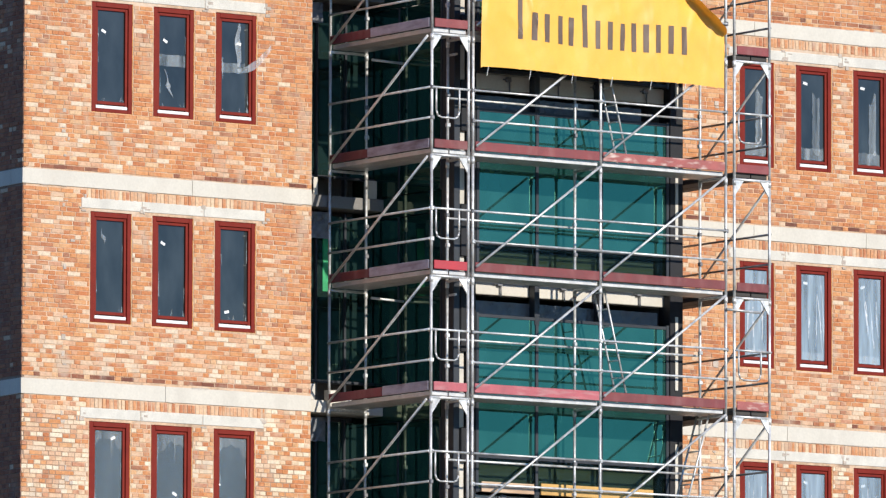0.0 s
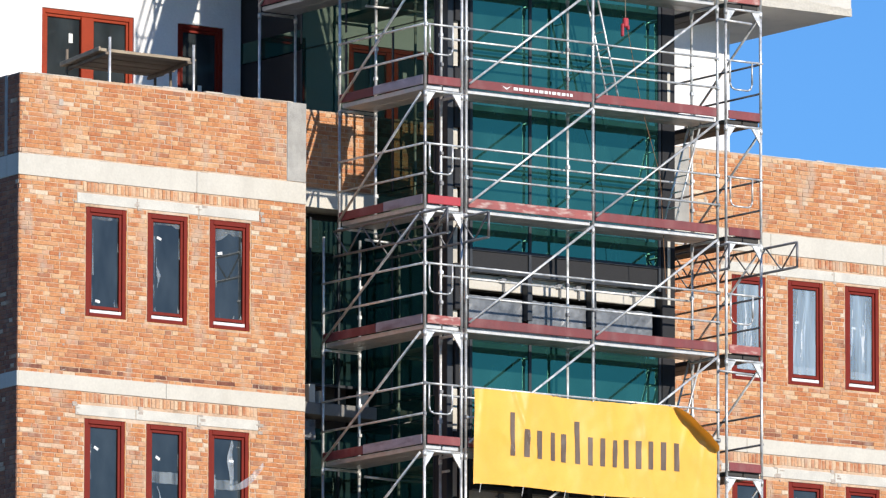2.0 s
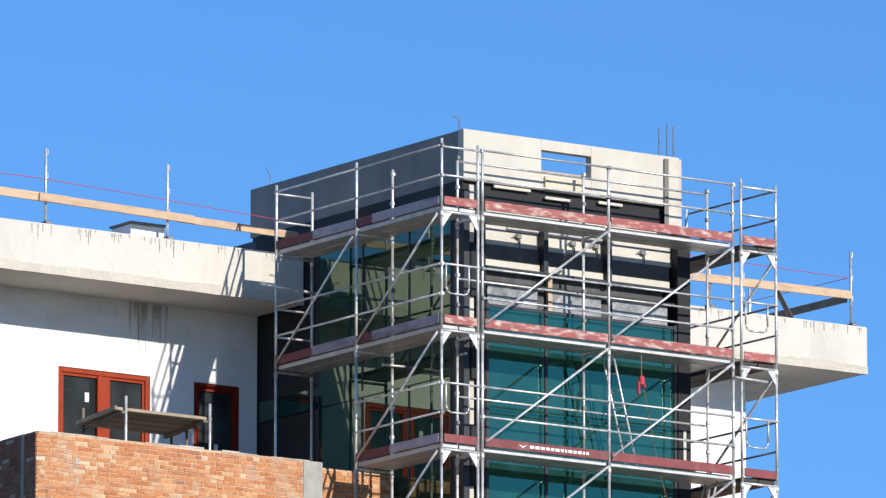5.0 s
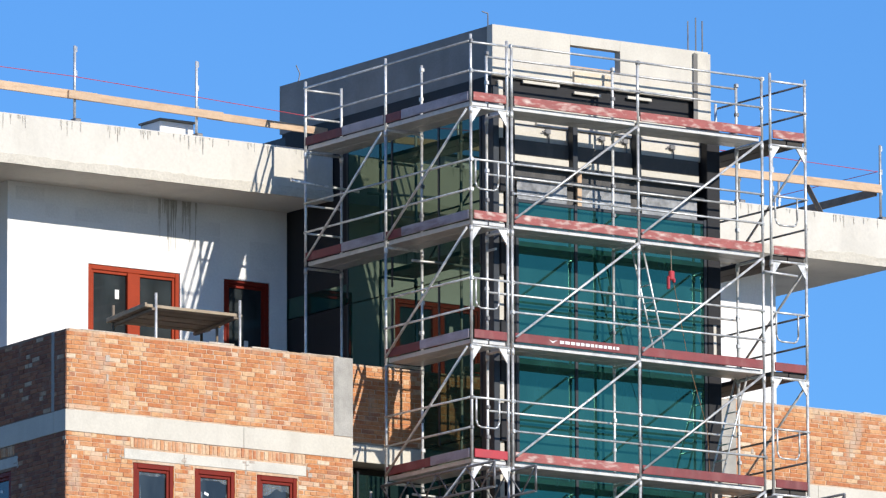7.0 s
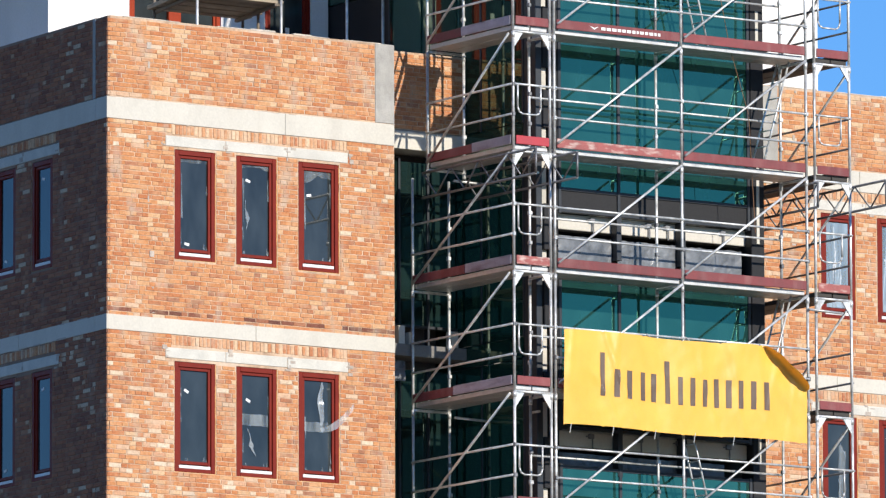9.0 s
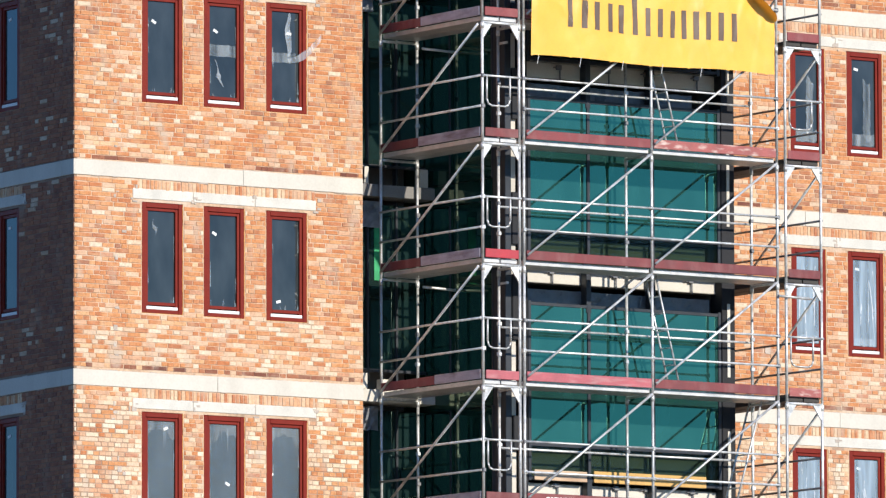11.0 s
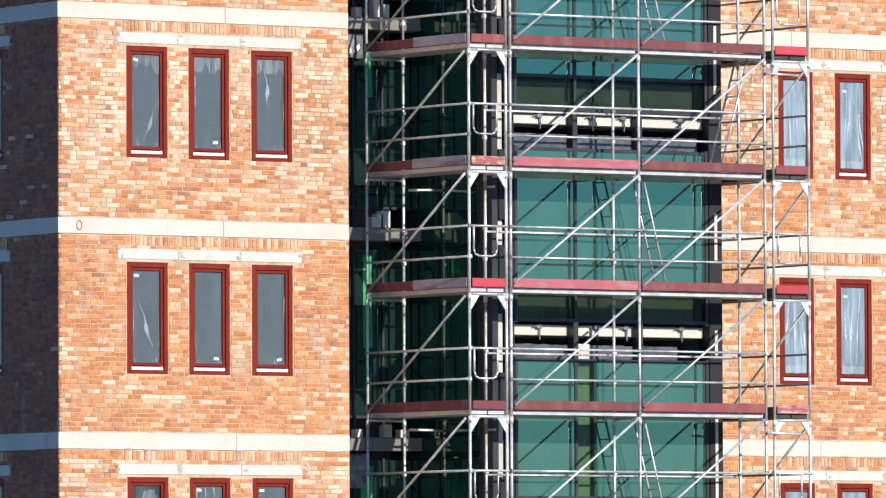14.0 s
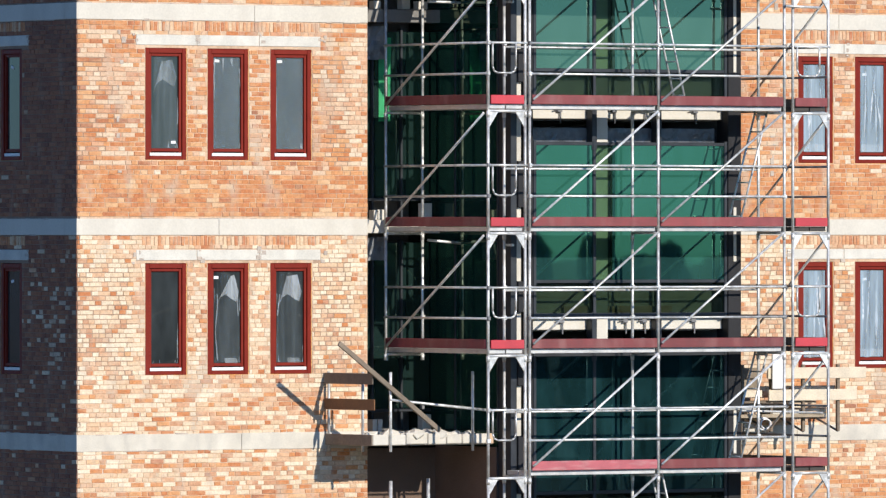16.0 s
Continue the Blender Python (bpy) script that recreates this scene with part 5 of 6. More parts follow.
def standard(x, y, z0, z1):
    tube("standard", (x, y, z0), (x, y, z1), R, M_STEEL, scaffold)
    part("base_collar", COLLAR, M_STEEL, scaffold, m=Matrix.Translation((x, y, z0)))


cbm = bmesh.new()
bmesh.ops.create_cone(cbm, cap_ends=True, segments=8, radius1=0.033, radius2=0.033, depth=0.1, matrix=Matrix.Translation((0, 0, 0.04)))
COLLAR = mesh_of("base_collar", cbm, M_STEEL, True)


def gusset_mesh(sign):
    bm = bmesh.new()
    vs = [bm.verts.new(p) for p in ((0, -0.012, 0), (sign * 0.17, -0.012, 0), (0, -0.012, -0.24))]
    f = bm.faces.new(vs)
    ex = bmesh.ops.extrude_face_region(bm, geom=[f])
    bmesh.ops.translate(bm, verts=[v for v in ex["geom"] if isinstance(v, bmesh.types.BMVert)], vec=(0, 0.024, 0))
    bmesh.ops.recalc_face_normals(bm, faces=bm.faces)
    return mesh_of("gusset", bm, M_STEEL)


GUS = {1: gusset_mesh(1), -1: gusset_mesh(-1)}
LOOP = mesh_of("end_guard", rods([(0.07, 0, 0), (0.07, 0, -0.38), (0.10, 0, -0.46), (0.17, 0, -0.49), (0.44, 0, -0.49), (0.50, 0, -0.46), (0.53, 0, -0.38), (0.53, 0, 0)], 0.016), M_STEEL, True)


def deck(x0, x1, y0, y1, z, along, material=None):
    """Steel deck planks with turned-down edges."""
    bm = bmesh.new()
    n = 2
    for i in range(n):
        if along == "x":
            a, b = y0 + (y1 - y0) * i / n, y0 + (y1 - y0) * (i + 1) / n
            add_box(bm, x0, x1, a + 0.01, b - 0.01, z - 0.075, z, 0.006)
        else:
            a, b = x0 + (x1 - x0) * i / n, x0 + (x1 - x0) * (i + 1) / n
            add_box(bm, a + 0.01, b - 0.01, y0, y1, z - 0.075, z, 0.006)
    part("deck_plank", bm, material or M_DECK, scaffold, "scaffold deck planks")


def toe(x0, x1, y0, y1, z, material, h=0.15):
    part("toe_board", box(x0, x1, y0, y1, z + 0.005, z + h, 0.008), material, scaffold)


def brace(a, b):
    tube("brace", a, b, 0.021, M_STEEL, scaffold)


def end_frame(x0, x1, z, y=0.0, loop=True, rails=True):
    tube("transom", (x0, y, z - 0.11), (x1, y, z - 0.11), 0.024, M_STEEL, scaffold)
    part("gusset", GUS[1], M_STEEL, scaffold, m=Matrix.Translation((x0 + 0.02, y, z - 0.13)))
    part("gusset", GUS[-1], M_STEEL, scaffold, m=Matrix.Translation((x1 - 0.02, y, z - 0.13)))
    if loop:
        tube("end_rail", (x0, y - 0.03, z + 1.0), (x1 + 0.02, y - 0.03, z + 1.0), 0.019, M_STEEL, scaffold)
        part("end_guard", LOOP, M_STEEL, scaffold, m=Matrix.Translation((x0, y - 0.03, z + 1.0)))


for k, z in enumerate(LEV):
    top = z + (1.05 if k == 0 else 2.0)
    foot = z - 0.2
    # front run
    for x in FX:
        standard(x, 0, foot, top - 0.2 if k else z + 1.02)
        standard(x, IN, foot, top - 0.2 if k else z + 1.0)
    for i, (a, b) in enumerate(zip(FX, FX[1:])):
        deck(a + 0.03, b - 0.03, 0.03, IN - 0.03, z, "x")
        mt = M_TOE_PINK if k in (8, 11, 12, 17) and a < 1 else M_TOE_WORN if k in (0, 5) else rs.choice([M_TOE, M_TOE, M_TOE, M_TOE_WORN if k < 8 else M_TOE])
        toe(a + 0.035, b - 0.035, -0.035, -0.005, z, mt, 0.16)
        for h in (0.5, 1.0):
            tube("guard_rail", (a, -0.03, z + h), (b, -0.03, z + h), 0.019, M_STEEL, scaffold)
        tube("inner_rail", (a, IN + 0.03, z + 0.95), (b, IN + 0.03, z + 0.95), 0.019, M_STEEL, scaffold)
        if k:
            brace((a + 0.04, -0.055, z + 0.08), (b - 0.04, -0.055, z + 1.90))
        tube("transom", (a, 0, z - 0.1), (a, IN, z - 0.1), 0.024, M_STEEL, scaffold)
    tube("transom", (FX[2], 0, z - 0.1), (FX[2], IN, z - 0.1), 0.024, M_STEEL, scaffold)
    # left run
    if k < 17:
        ys = [0.0, 2.52, 4.95] if k <= 1 else [0.0, 2.52] if k <= 3 else [0.0, 2.98]
        for y in ys:
            standard(LX0, y, foot, top - 0.2 if k else z + 1.12)
            standard(LX1, y, foot, top - 0.2 if k else z + 1.08)
        end_frame(LX0, LX1, z, loop=k > 0)
        if k < 2:
            for h in (0.5, 0.98):
                tube("end_rail", (LX0, ys[-1] + 0.03, z + h), (LX1, ys[-1] + 0.03, z + h), 0.019, M_STEEL, scaffold)
        if k == 0:
            for h in (0.5, 0.98):
                tube("end_rail", (LX0, -0.03, z + h), (LX1, -0.03, z + h), 0.019, M_STEEL, scaffold)
                tube("end_rail", (RX0, -0.03, z + h), (RX1, -0.03, z + h), 0.019, M_STEEL, scaffold)
        for y in ys[1:]:
            tube("transom", (LX0, y, z - 0.11), (LX1, y, z - 0.11), 0.024, M_STEEL, scaffold)
        for a, b in zip(ys, ys[1:]):
            deck(LX0 + 0.02, LX1 - 0.02, a + 0.03, b - 0.03, z, "y")
            if k < 13:
                mid = a + (b - a) * (0.8 if k < 2 and a < 1 else rs.uniform(0.45, 0.62))
                toe(LX0 - 0.035, LX0 - 0.005, a + 0.035, mid, z, M_TOE_GREY, 0.16)
                toe(LX0 - 0.033, LX0 - 0.005, mid + 0.004, b - 0.035, z, M_TOE, 0.15)
            else:
                toe(LX0 - 0.035, LX0 - 0.005, a + 0.035, b - 0.035, z, M_TOE, 0.16)
            for h in (0.5, 1.0):
                tube("guard_rail", (LX0 - 0.03, a, z + h), (LX0 - 0.03, b, z + h), 0.019, M_STEEL, scaffold)
            if k:
                brace((LX0 - 0.05, b - 0.05, z), (LX0 - 0.05, a + 0.05, z + 1.85))
        toe(LX0 + 0.04, LX1 - 0.03, -0.03, -0.005, z, M_TOE_BRIGHT if k in (3, 7, 12, 14, 15, 16) else M_TOE_PINK if k == 8 else M_TOE_WORN if k in (0, 1, 4, 11) else M_TOE, 0.15)
    else:
        standard(LX0, 0, foot, top - 0.2)
        standard(LX1, 0, foot, top - 0.2)
        end_frame(LX0, LX1, z)
    # right run
    for y in (0.0, 2.57):
        standard(RX0, y, foot, top - 0.2 if k else z + 1.12)
        standard(RX1, y, foot, top - 0.2 if k else z + 1.08)
    end_frame(RX0, RX1, z, loop=k > 0 and (k % 2 == 0 or k < 5))
    # right run: shaded deck underside painted as a dark deck
    deck(RX0 + 0.02, RX1 - 0.02, 0.03, 2.54, z, "y", M_SHADEDECK)
    toe(RX0 + 0.04, RX1 - 0.03, -0.03, -0.005, z, M_TOE_BRIGHT if k in (9, 10, 12, 15, 16) else M_TOE_WORN if k in (0, 1, 4, 8, 13) else M_TOE, 0.15)
    toe(RX1 + 0.005, RX1 + 0.035, 0.05, 2.53, z, M_OLDWOOD, 0.15)
    # dark steel here imitates rails seen against the light
    for h in (0.5, 1.0):
        tube("guard_rail", (RX1 + 0.03, 0, z + h), (RX1 + 0.03, 2.57, z + h), 0.019, M_DARKSTEEL, scaffold)
    if k:
        brace((RX1 + 0.05, 2.5, z), (RX1 + 0.05, 0.06, z + 1.85))

for y in (4.95,):
    for x in (LX0, LX1):
        standard(x, y, 33.0, 36.0)


def girder(x, y0, y1, zt, material):
    """A lattice girder: two chords with a zigzag between them."""
    tube("girder_chord", (x, y0, zt), (x, y1, zt), 0.022, material, scaffold)
    tube("girder_chord", (x, y0, zt - 0.42), (x, y1, zt - 0.42), 0.022, material, scaffold)
    n = round((y1 - y0) / 0.42)
    pts = [(x, y0 + (y1 - y0) * i / n, zt - 0.42 * (i % 2)) for i in range(n + 1)]
    part("girder_lattice", rods(pts, 0.014), material, scaffold, smooth=True)
    tube("girder_post", (x, y0, zt), (x, y0, zt - 0.42), 0.02, material, scaffold)


# the dark steel also carries the shade on these girders
for x, y0 in ((LX0 - 0.05, -0.72), (LX1 + 0.06, -0.70), (RX0 - 0.05, -0.15), (RX1 + 0.05, -0.95)):
    girder(x, y0, 2.6, LEV[3] - 0.16, M_DARKSTEEL)
# couplers where rails meet the posts
ck = bmesh.new()
add_box(ck, -0.03, 0.03, -0.045, 0.03, -0.035, 0.035, 0.01)
CLAMP = mesh_of("coupler", ck, M_STEEL)
CLAMP_DARK = CLAMP.copy()
CLAMP_DARK.materials[0] = M_DARKSTEEL
CLAMPS = [CLAMP, CLAMP_DARK]
for k, z in enumerate(LEV):
    for h in (0.5, 1.0):
        for x, y in ((FX[0], 0), (FX[1], 0), (FX[2], 0), (LX0, 0), (FX[0], IN), (FX[1], IN), (FX[2], IN), (LX1, 2.52 if k <= 3 else 2.98)):
            part("coupler", rs.choice(CLAMPS), M_STEEL, scaffold, m=pose(x, y, z + h, 0, 0, rs.choice([0, 90, 180])))
    # short tie tubes
    if k % 2 == 1 and k < 16:
        tube("tie_tube", (LX1 - 0.25, 2.45, z + rs.uniform(-0.35, -0.2)), (LX1 + 0.5, 2.45, z - 0.28), 0.022, M_STEEL, scaffold)
        tube("tie_tube", (0.18, IN, z - 0.3), (0.18, TY0 - 0.02, z - 0.3), 0.022, M_STEEL, scaffold)
    if k in (1, 4, 7, 10, 13):
        tube("tie_tube", (RX0 - 0.2, -0.06, z - 0.32), (RX0 + 0.5, -0.06, z - 0.34), 0.022, M_STEEL, scaffold)

tube("tie_tube", (-1.15, 4.88, 37.42), (0.22, 4.88, 37.36), 0.022, M_STEEL, scaffold)

# ---- banner ----
banner = thing("banner", "yellow vinyl banner tied to the scaffold, corner curled", "banner", m=Matrix.Translation((0, 0, 27.48)))
BX0, BX1, BH = 0.05, 4.99, 1.57


def crease(u, v):
    """Sharp folds that run down from the ties."""
    return 0.03 * max(0.0, 1 - 5 * abs(noise.noise(Vector((u * 1.6 + v * 0.7, v * 0.5, 4.4))))) * (0.3 + 0.7 * v / BH)


def ripple(u, v):
    """How far the vinyl bulges towards the viewer: upright folds and slack between the ties."""
    fold = max(0.0, 1 - 7 * abs(noise.noise(Vector((u * 1.9 - v * 0.25, v * 0.22, 8.2)))))
    return crease(u, v) + 0.022 * fold * v / BH + 0.02 * math.sin(u * 5.2 + v * 0.6) * (0.4 + 0.6 * v / BH) + 0.018 * noise.noise(Vector((u * 1.6, v * 0.7, 3.1))) + 0.006 * noise.noise(Vector((u * 7.0, v * 5.0, 7.7)))


bm = bmesh.new()
nu, nv = 130, 48
grid = [[None] * (nv + 1) for _ in range(nu + 1)]
for i in range(nu + 1):
    for j in range(nv + 1):
        u, v = BX0 + (BX1 - BX0) * i / nu, BH * j / nv
        x, y, z = u, -0.15 - ripple(u, v), v
        d = (u - 4.55) * 0.75 + (v - 1.18) * 0.95        # curled corner
        if d > 0.05:
            x -= 0.55 * (d - 0.05)
            y -= 0.22 * math.sin(min(d, 0.5) * 5.0)
            z -= 0.62 * (d - 0.05)
        z += 0.02 * math.sin(u * 1.9) - 0.014 * (i % 21 == 0) * (j in (0, nv))
        grid[i][j] = bm.verts.new((x, y, z))
for i in range(nu):
    for j in range(nv):
        bm.faces.new((grid[i][j], grid[i + 1][j], grid[i + 1][j + 1], grid[i][j + 1]))
sheet = part("sheet", bm, M_YELLOW, banner, "yellow vinyl sheet", smooth=True)


def banner_bar(x0, x1, z0, z1):
    """A printed bar that follows the sheet's ripples."""
    bm = bmesh.new()
    nx, nz = max(2, round((x1 - x0) / 0.03)), max(2, round((z1 - z0) / 0.04))
    g = []
    for i in range(nx + 1):
        row = []
        for j in range(nz + 1):
            u, v = x0 + (x1 - x0) * i / nx, z0 + (z1 - z0) * j / nz
            row.append(bm.verts.new((u, -0.156 - ripple(u, v), v + 0.02 * math.sin(u * 1.9))))
        g.append(row)
    for i in range(nx):
        for j in range(nz):
            bm.faces.new((g[i][j], g[i + 1][j], g[i + 1][j + 1], g[i][j + 1]))
    part("printed_bar", bm, M_LOGO, sheet, "grey-brown printed bar")


for x0, x1, z0, z1 in (
    (0.80, 0.89, 0.50, 1.22), (1.07, 1.18, 0.50, 0.96), (1.32, 1.42, 0.49, 0.96), (1.60, 1.69, 0.49, 0.96), (1.82, 1.92, 0.49, 0.96),
    (2.10, 2.20, 0.49, 1.20), (2.36, 2.45, 0.49, 0.96), (2.60, 2.70, 0.49, 0.96), (2.86, 2.95, 0.49, 0.94), (3.10, 3.20, 0.48, 0.96),
    (3.34, 3.45, 0.48, 0.95), (3.58, 3.68, 0.48, 0.95), (3.84, 3.95, 0.48, 0.95), (4.11, 4.22, 0.48, 0.95),
):
    banner_bar(x0, x1, z0, z1)
for x in (0.1, 0.95, 1.8, 2.6, 3.4, 4.1):
    part("tie_cord", rods([(x, -0.15, 1.56), (x + 0.01, -0.05, 1.63)], 0.006), M_PAPER, banner)
    part("tie_cord", rods([(x + 0.1, -0.16, 0.02), (x + 0.11, -0.10, -0.13)], 0.006), M_PAPER, banner)

# printed bars on two toe boards
marks = thing("toe_board_print", "pale printed bars on the red toe boards", "sign", m=Matrix.Translation((0, -0.04, 0)))
for x0, x1, z in ((0.40, 1.54, LEV[9] + 0.08), (0.93, 2.10, LEV[2] + 0.08)):
    x = x0
    while x < x1:
        w = random.Random(round(x * 100)).uniform(0.04, 0.09)
        part("printed_bar", box(x, x + w, 0, 0.003, z - 0.025, z + 0.025), M_PAPER, marks)
        x += w + 0.025
for x, z in ((1.70, LEV[9] + 0.08), (0.70, LEV[2] + 0.08)):
    bm = bmesh.new()
    f = bm.faces.new([bm.verts.new(p) for p in ((x, 0.002, z + 0.03), (x + 0.09, 0.002, z - 0.03), (x + 0.18, 0.002, z + 0.03), (x + 0.09, 0.002, z))])
    part("printed_mark", bm, M_PAPER, marks)


# ---- ladders ----
def ladder(top, foot, y, width, rungs):
    o = thing("ladder", "light metal access ladder between two scaffold decks", "ladder", m=Matrix.Translation(foot), group="scaffold ladders")
    d = Vector(top) - Vector(foot)
    for q in (0.0, width):
        tube("stile", (0, q, 0), (d.x, q, d.z), 0.018, M_STEEL, o)
    for i in range(rungs):
        t = (i + 0.6) / rungs
        tube("rung", (d.x * t, 0, d.z * t), (d.x * t, width, d.z * t), 0.013, M_STEEL, o)
    return o


lad_a = lad_b = None
for k in (1, 5, 7, 9, 11, 13, 17):
    m = (3.36, 0.30, LEV[k + 1] + 0.005)
    if lad_a is None:
        lad_a = ladder((2.85, 0.3, LEV[k] - 0.02), m, 0.3, 0.3, 7)
    else:
        copy_thing(lad_a, Matrix.Translation(m))
for k in (2, 4, 8, 10, 14, 16):
    m = (4.42, 0.28, LEV[k + 1] + 0.005)
    if lad_b is None:
        lad_b = ladder((5.02, 0.28, LEV[k] - 0.02), m, 0.28, 0.34, 7)
    else:
        copy_thing(lad_b, Matrix.Translation(m))

# ---- hoist rope with red hook ----
hoist = thing("hoist_rope", "thin rope with a red hook block hanging in the scaffold", "rope", m=Matrix.Translation((3.3, 0.12, 36.0)))
part("jib", rods([(-1.0, 0.0, -0.02), (0.0, 0.0, 0.0), (0.04, 0.0, 0.08), (-0.02, 0.0, 0.12)], 0.018), M_STEEL, hoist, smooth=True)
part("cord", rods([(0.02, 0, 0.1), (0.03, 0, -0.4)], 0.008), M_OLDWOOD, hoist)
part("cord", rods([(0.05, 0, -0.5), (0.38, 0.02, -1.9), (0.78, 0.05, -3.0), (0.9, 0.05, -5.0)], 0.006), M_WOODBROWN, hoist)
hb = bmesh.new()
add_box(hb, -0.02, 0.08, -0.04, 0.04, -0.56, -0.40, 0.02)
add_box(hb, -0.06, -0.01, -0.03, 0.03, -0.72, -0.50, 0.015)
add_box(hb, 0.06, 0.10, -0.03, 0.03, -0.60, -0.52, 0.012)
part("hook_block", hb, M_TOE_BRIGHT, hoist, "red hook block")

# ---- roof edge guard ----
for x, y, h in ((-7.22, 5.95, 1.32), (-4.82, 5.95, 1.32), (-2.38, 5.95, 1.32), (12.12, 5.95, 1.37), (10.2, 6.6, 1.3), (9.0, 5.95, 1.2), (7.6, 5.95, 1.1), (12.05, 8.9, 1.3)):
    g = thing("guard_post", "thin galvanised guard post clamped on the roof edge", "guard post", m=Matrix.Translation((x, y, SLAB_Z1)), group="roof guard posts")
    gpost = tube("post", (0, 0, 0), (0, 0, h), 0.024, M_STEEL, g)
    part("clamp", box(-0.06, 0.06, -0.12, 0.05, 0.0, 0.06, 0.01), M_DARKSTEEL, g, "rusty clamp")
    for z in (h * 0.35, h * 0.62, h * 0.93):
        part("hook", rods([(0, -0.02, z), (-0.06, -0.03, z), (-0.06, -0.03, z + 0.09)], 0.01), M_STEEL, gpost)


def guard_plank(x0, z0, x1, z1, y, h, material, label):
    a, b = Vector((x0, y, z0)), Vector((x1, y, z1))
    d = b - a
    o = thing("guard_plank", label, "plank", m=Matrix.Translation(a) @ Matrix.Rotation(-math.atan2(d.z, d.x), 4, "Y"), group="roof guard planks")
    part("board", box(0, d.length, -0.02, 0.02, -h / 2, h / 2, 0.006), material, o)


guard_plank(-9.0, 38.72, -4.4, 38.66, 5.90, 0.15, M_WOOD, "new pine guard plank along the roof edge")
guard_plank(-5.0, 38.66, -1.9, 38.60, 5.86, 0.14, M_WOOD, "new pine guard plank lapped over its neighbour")
guard_plank(-2.2, 38.60, 0.25, 38.56, 5.90, 0.13, M_WOOD, "new pine guard plank running behind the scaffold")
guard_plank(6.2, 38.72, 12.1, 38.77, 5.90, 0.15, M_WOOD, "long new pine guard plank on the roof edge")
gp = thing("guard_plank", "dark plank across the roof's end", "plank", m=Matrix.Translation((12.05, 5.95, 38.72)), group="roof guard planks")
part("board", box(-0.02, 0.02, 0.03, 3.4, -0.07, 0.07, 0.006), M_OLDWOOD, gp)
gp = thing("guard_plank", "short dark plank leaning on the roof guard", "plank", m=pose(10.6, 6.1, 38.72, 0, 16.5, 40), group="roof guard planks")
part("board", box(0, 1.5, -0.02, 0.02, -0.07, 0.07, 0.006), M_OLDWOOD, gp)
for pts in ([(-9.0, 5.93, 39.02), (-4.9, 5.93, 38.99), (-2.47, 5.93, 38.90), (0.0, 5.93, 38.80)], [(7.6, 5.93, 39.1), (9.0, 5.93, 39.12), (12.05, 5.93, 39.08), (12.05, 8.9, 39.1)]):
    solid("warning_tape", rods(pts, 0.0065, 4), M_RED, "red warning tape strung between the roof guard posts", "tape")
hatch = thing("roof_box", "white metal box with a grey lid on the roof slab", "box", m=Matrix.Translation((-2.95, 6.2, SLAB_Z1)))
part("body", box(0, 0.68, 0, 0.62, 0.0, 0.28, 0.015), M_SILL, hatch)
part("lid", box(-0.03, 0.71, -0.03, 0.65, 0.283, 0.32, 0.01), M_DARKCON, hatch, "grey lid")
# starter bars
for x, y, h in ((4.40, 1.08, 0.55), (4.55, 1.06, 0.62), (4.70, 1.08, 0.58)):
    solid("starter_bar", rods([(x, y, 39.6), (x, y, 39.6 + h)], 0.012), M_DARKSTEEL, "dark steel starter bar rising from the column", "rebar", "starter bars")
solid("lifting_hook", rods([(0.36, 1.2, 39.6), (0.36, 1.2, 39.85), (0.24, 1.2, 39.87)], 0.011), M_DARKSTEEL, "bent steel lifting hook on the parapet", "rebar", "lifting hooks")
solid("lifting_hook", rods([(0.38, 7.0, 39.6), (0.42, 7.0, 39.78), (0.34, 7.0, 39.92)], 0.011), M_DARKSTEEL, "bent steel lifting hook at the parapet's end", "rebar", "lifting hooks")
# drip stains under the slab on the white wall and on the slab's face
for i in range(90):
    r = random.Random(900 + i)
    x = r.uniform(-7.5, 0.0) if i < 60 else r.uniform(6.0, 12.2)
    ln = r.uniform(0.05, 0.26) * r.uniform(0.4, 1.2)
    part("drip_stain", shard(x, x + r.uniform(0.01, 0.035), SLAB_Z1 - 0.022 - ln, SLAB_Z1 - 0.022, SLAB_Y - 0.002, r.random(), True), M_STAIN, slab)
for i in range(24):
    r = random.Random(950 + i)
    x = -2.35 + r.uniform(0, 0.75)
    ln = r.uniform(0.2, 0.9)
    part("drip_stain", shard(x, x + r.uniform(0.012, 0.05), SLAB_Z0 - 0.02 - ln, SLAB_Z0 - 0.01, UP_WALL - 0.002, r.random(), True), M_STAIN, up)

# ---- trestle platform on the terrace ----
tr = thing("trestle_platform", "rough timber work platform on the terrace", "platform", m=Matrix.Translation((-4.73, 3.8, 33.0)))
rt = random.Random(41)
for j in range(8):
    y, sx = 0.21 * j, 0.19 * 0.21 * j
    gap = 0.03 if j in (3, 5) else 0.012
    part("board", box(sx + rt.uniform(-0.02, 0.02), sx + 1.86 + rt.uniform(-0.05, 0.12), y, y + 0.21 - gap, 1.755 + rt.uniform(0, 0.015), 1.80 + rt.uniform(0, 0.012), 0.006), M_PALEOLD, tr)
for x in (0.1, 1.72):
    bm = box(-0.035, 0.035, -0.06, 1.72, 1.70, 1.75, 0.006)
    part("bearer", bm, M_OLDWOOD, tr, m=pose(x, 0, 0, 0, 0, -10.5))
part("edge_board", box(-0.05, -0.012, -0.02, 1.72, 1.76, 1.83, 0.006), M_PALEOLD, tr, "grey weathered edge board", m=pose(0, 0, 0, 0, 0, -10.5))
part("end_board", box(1.72, 2.08, 0.30, 0.47, 1.83, 1.865, 0.005), M_PALEOLD, tr, "pale board end over the platform")
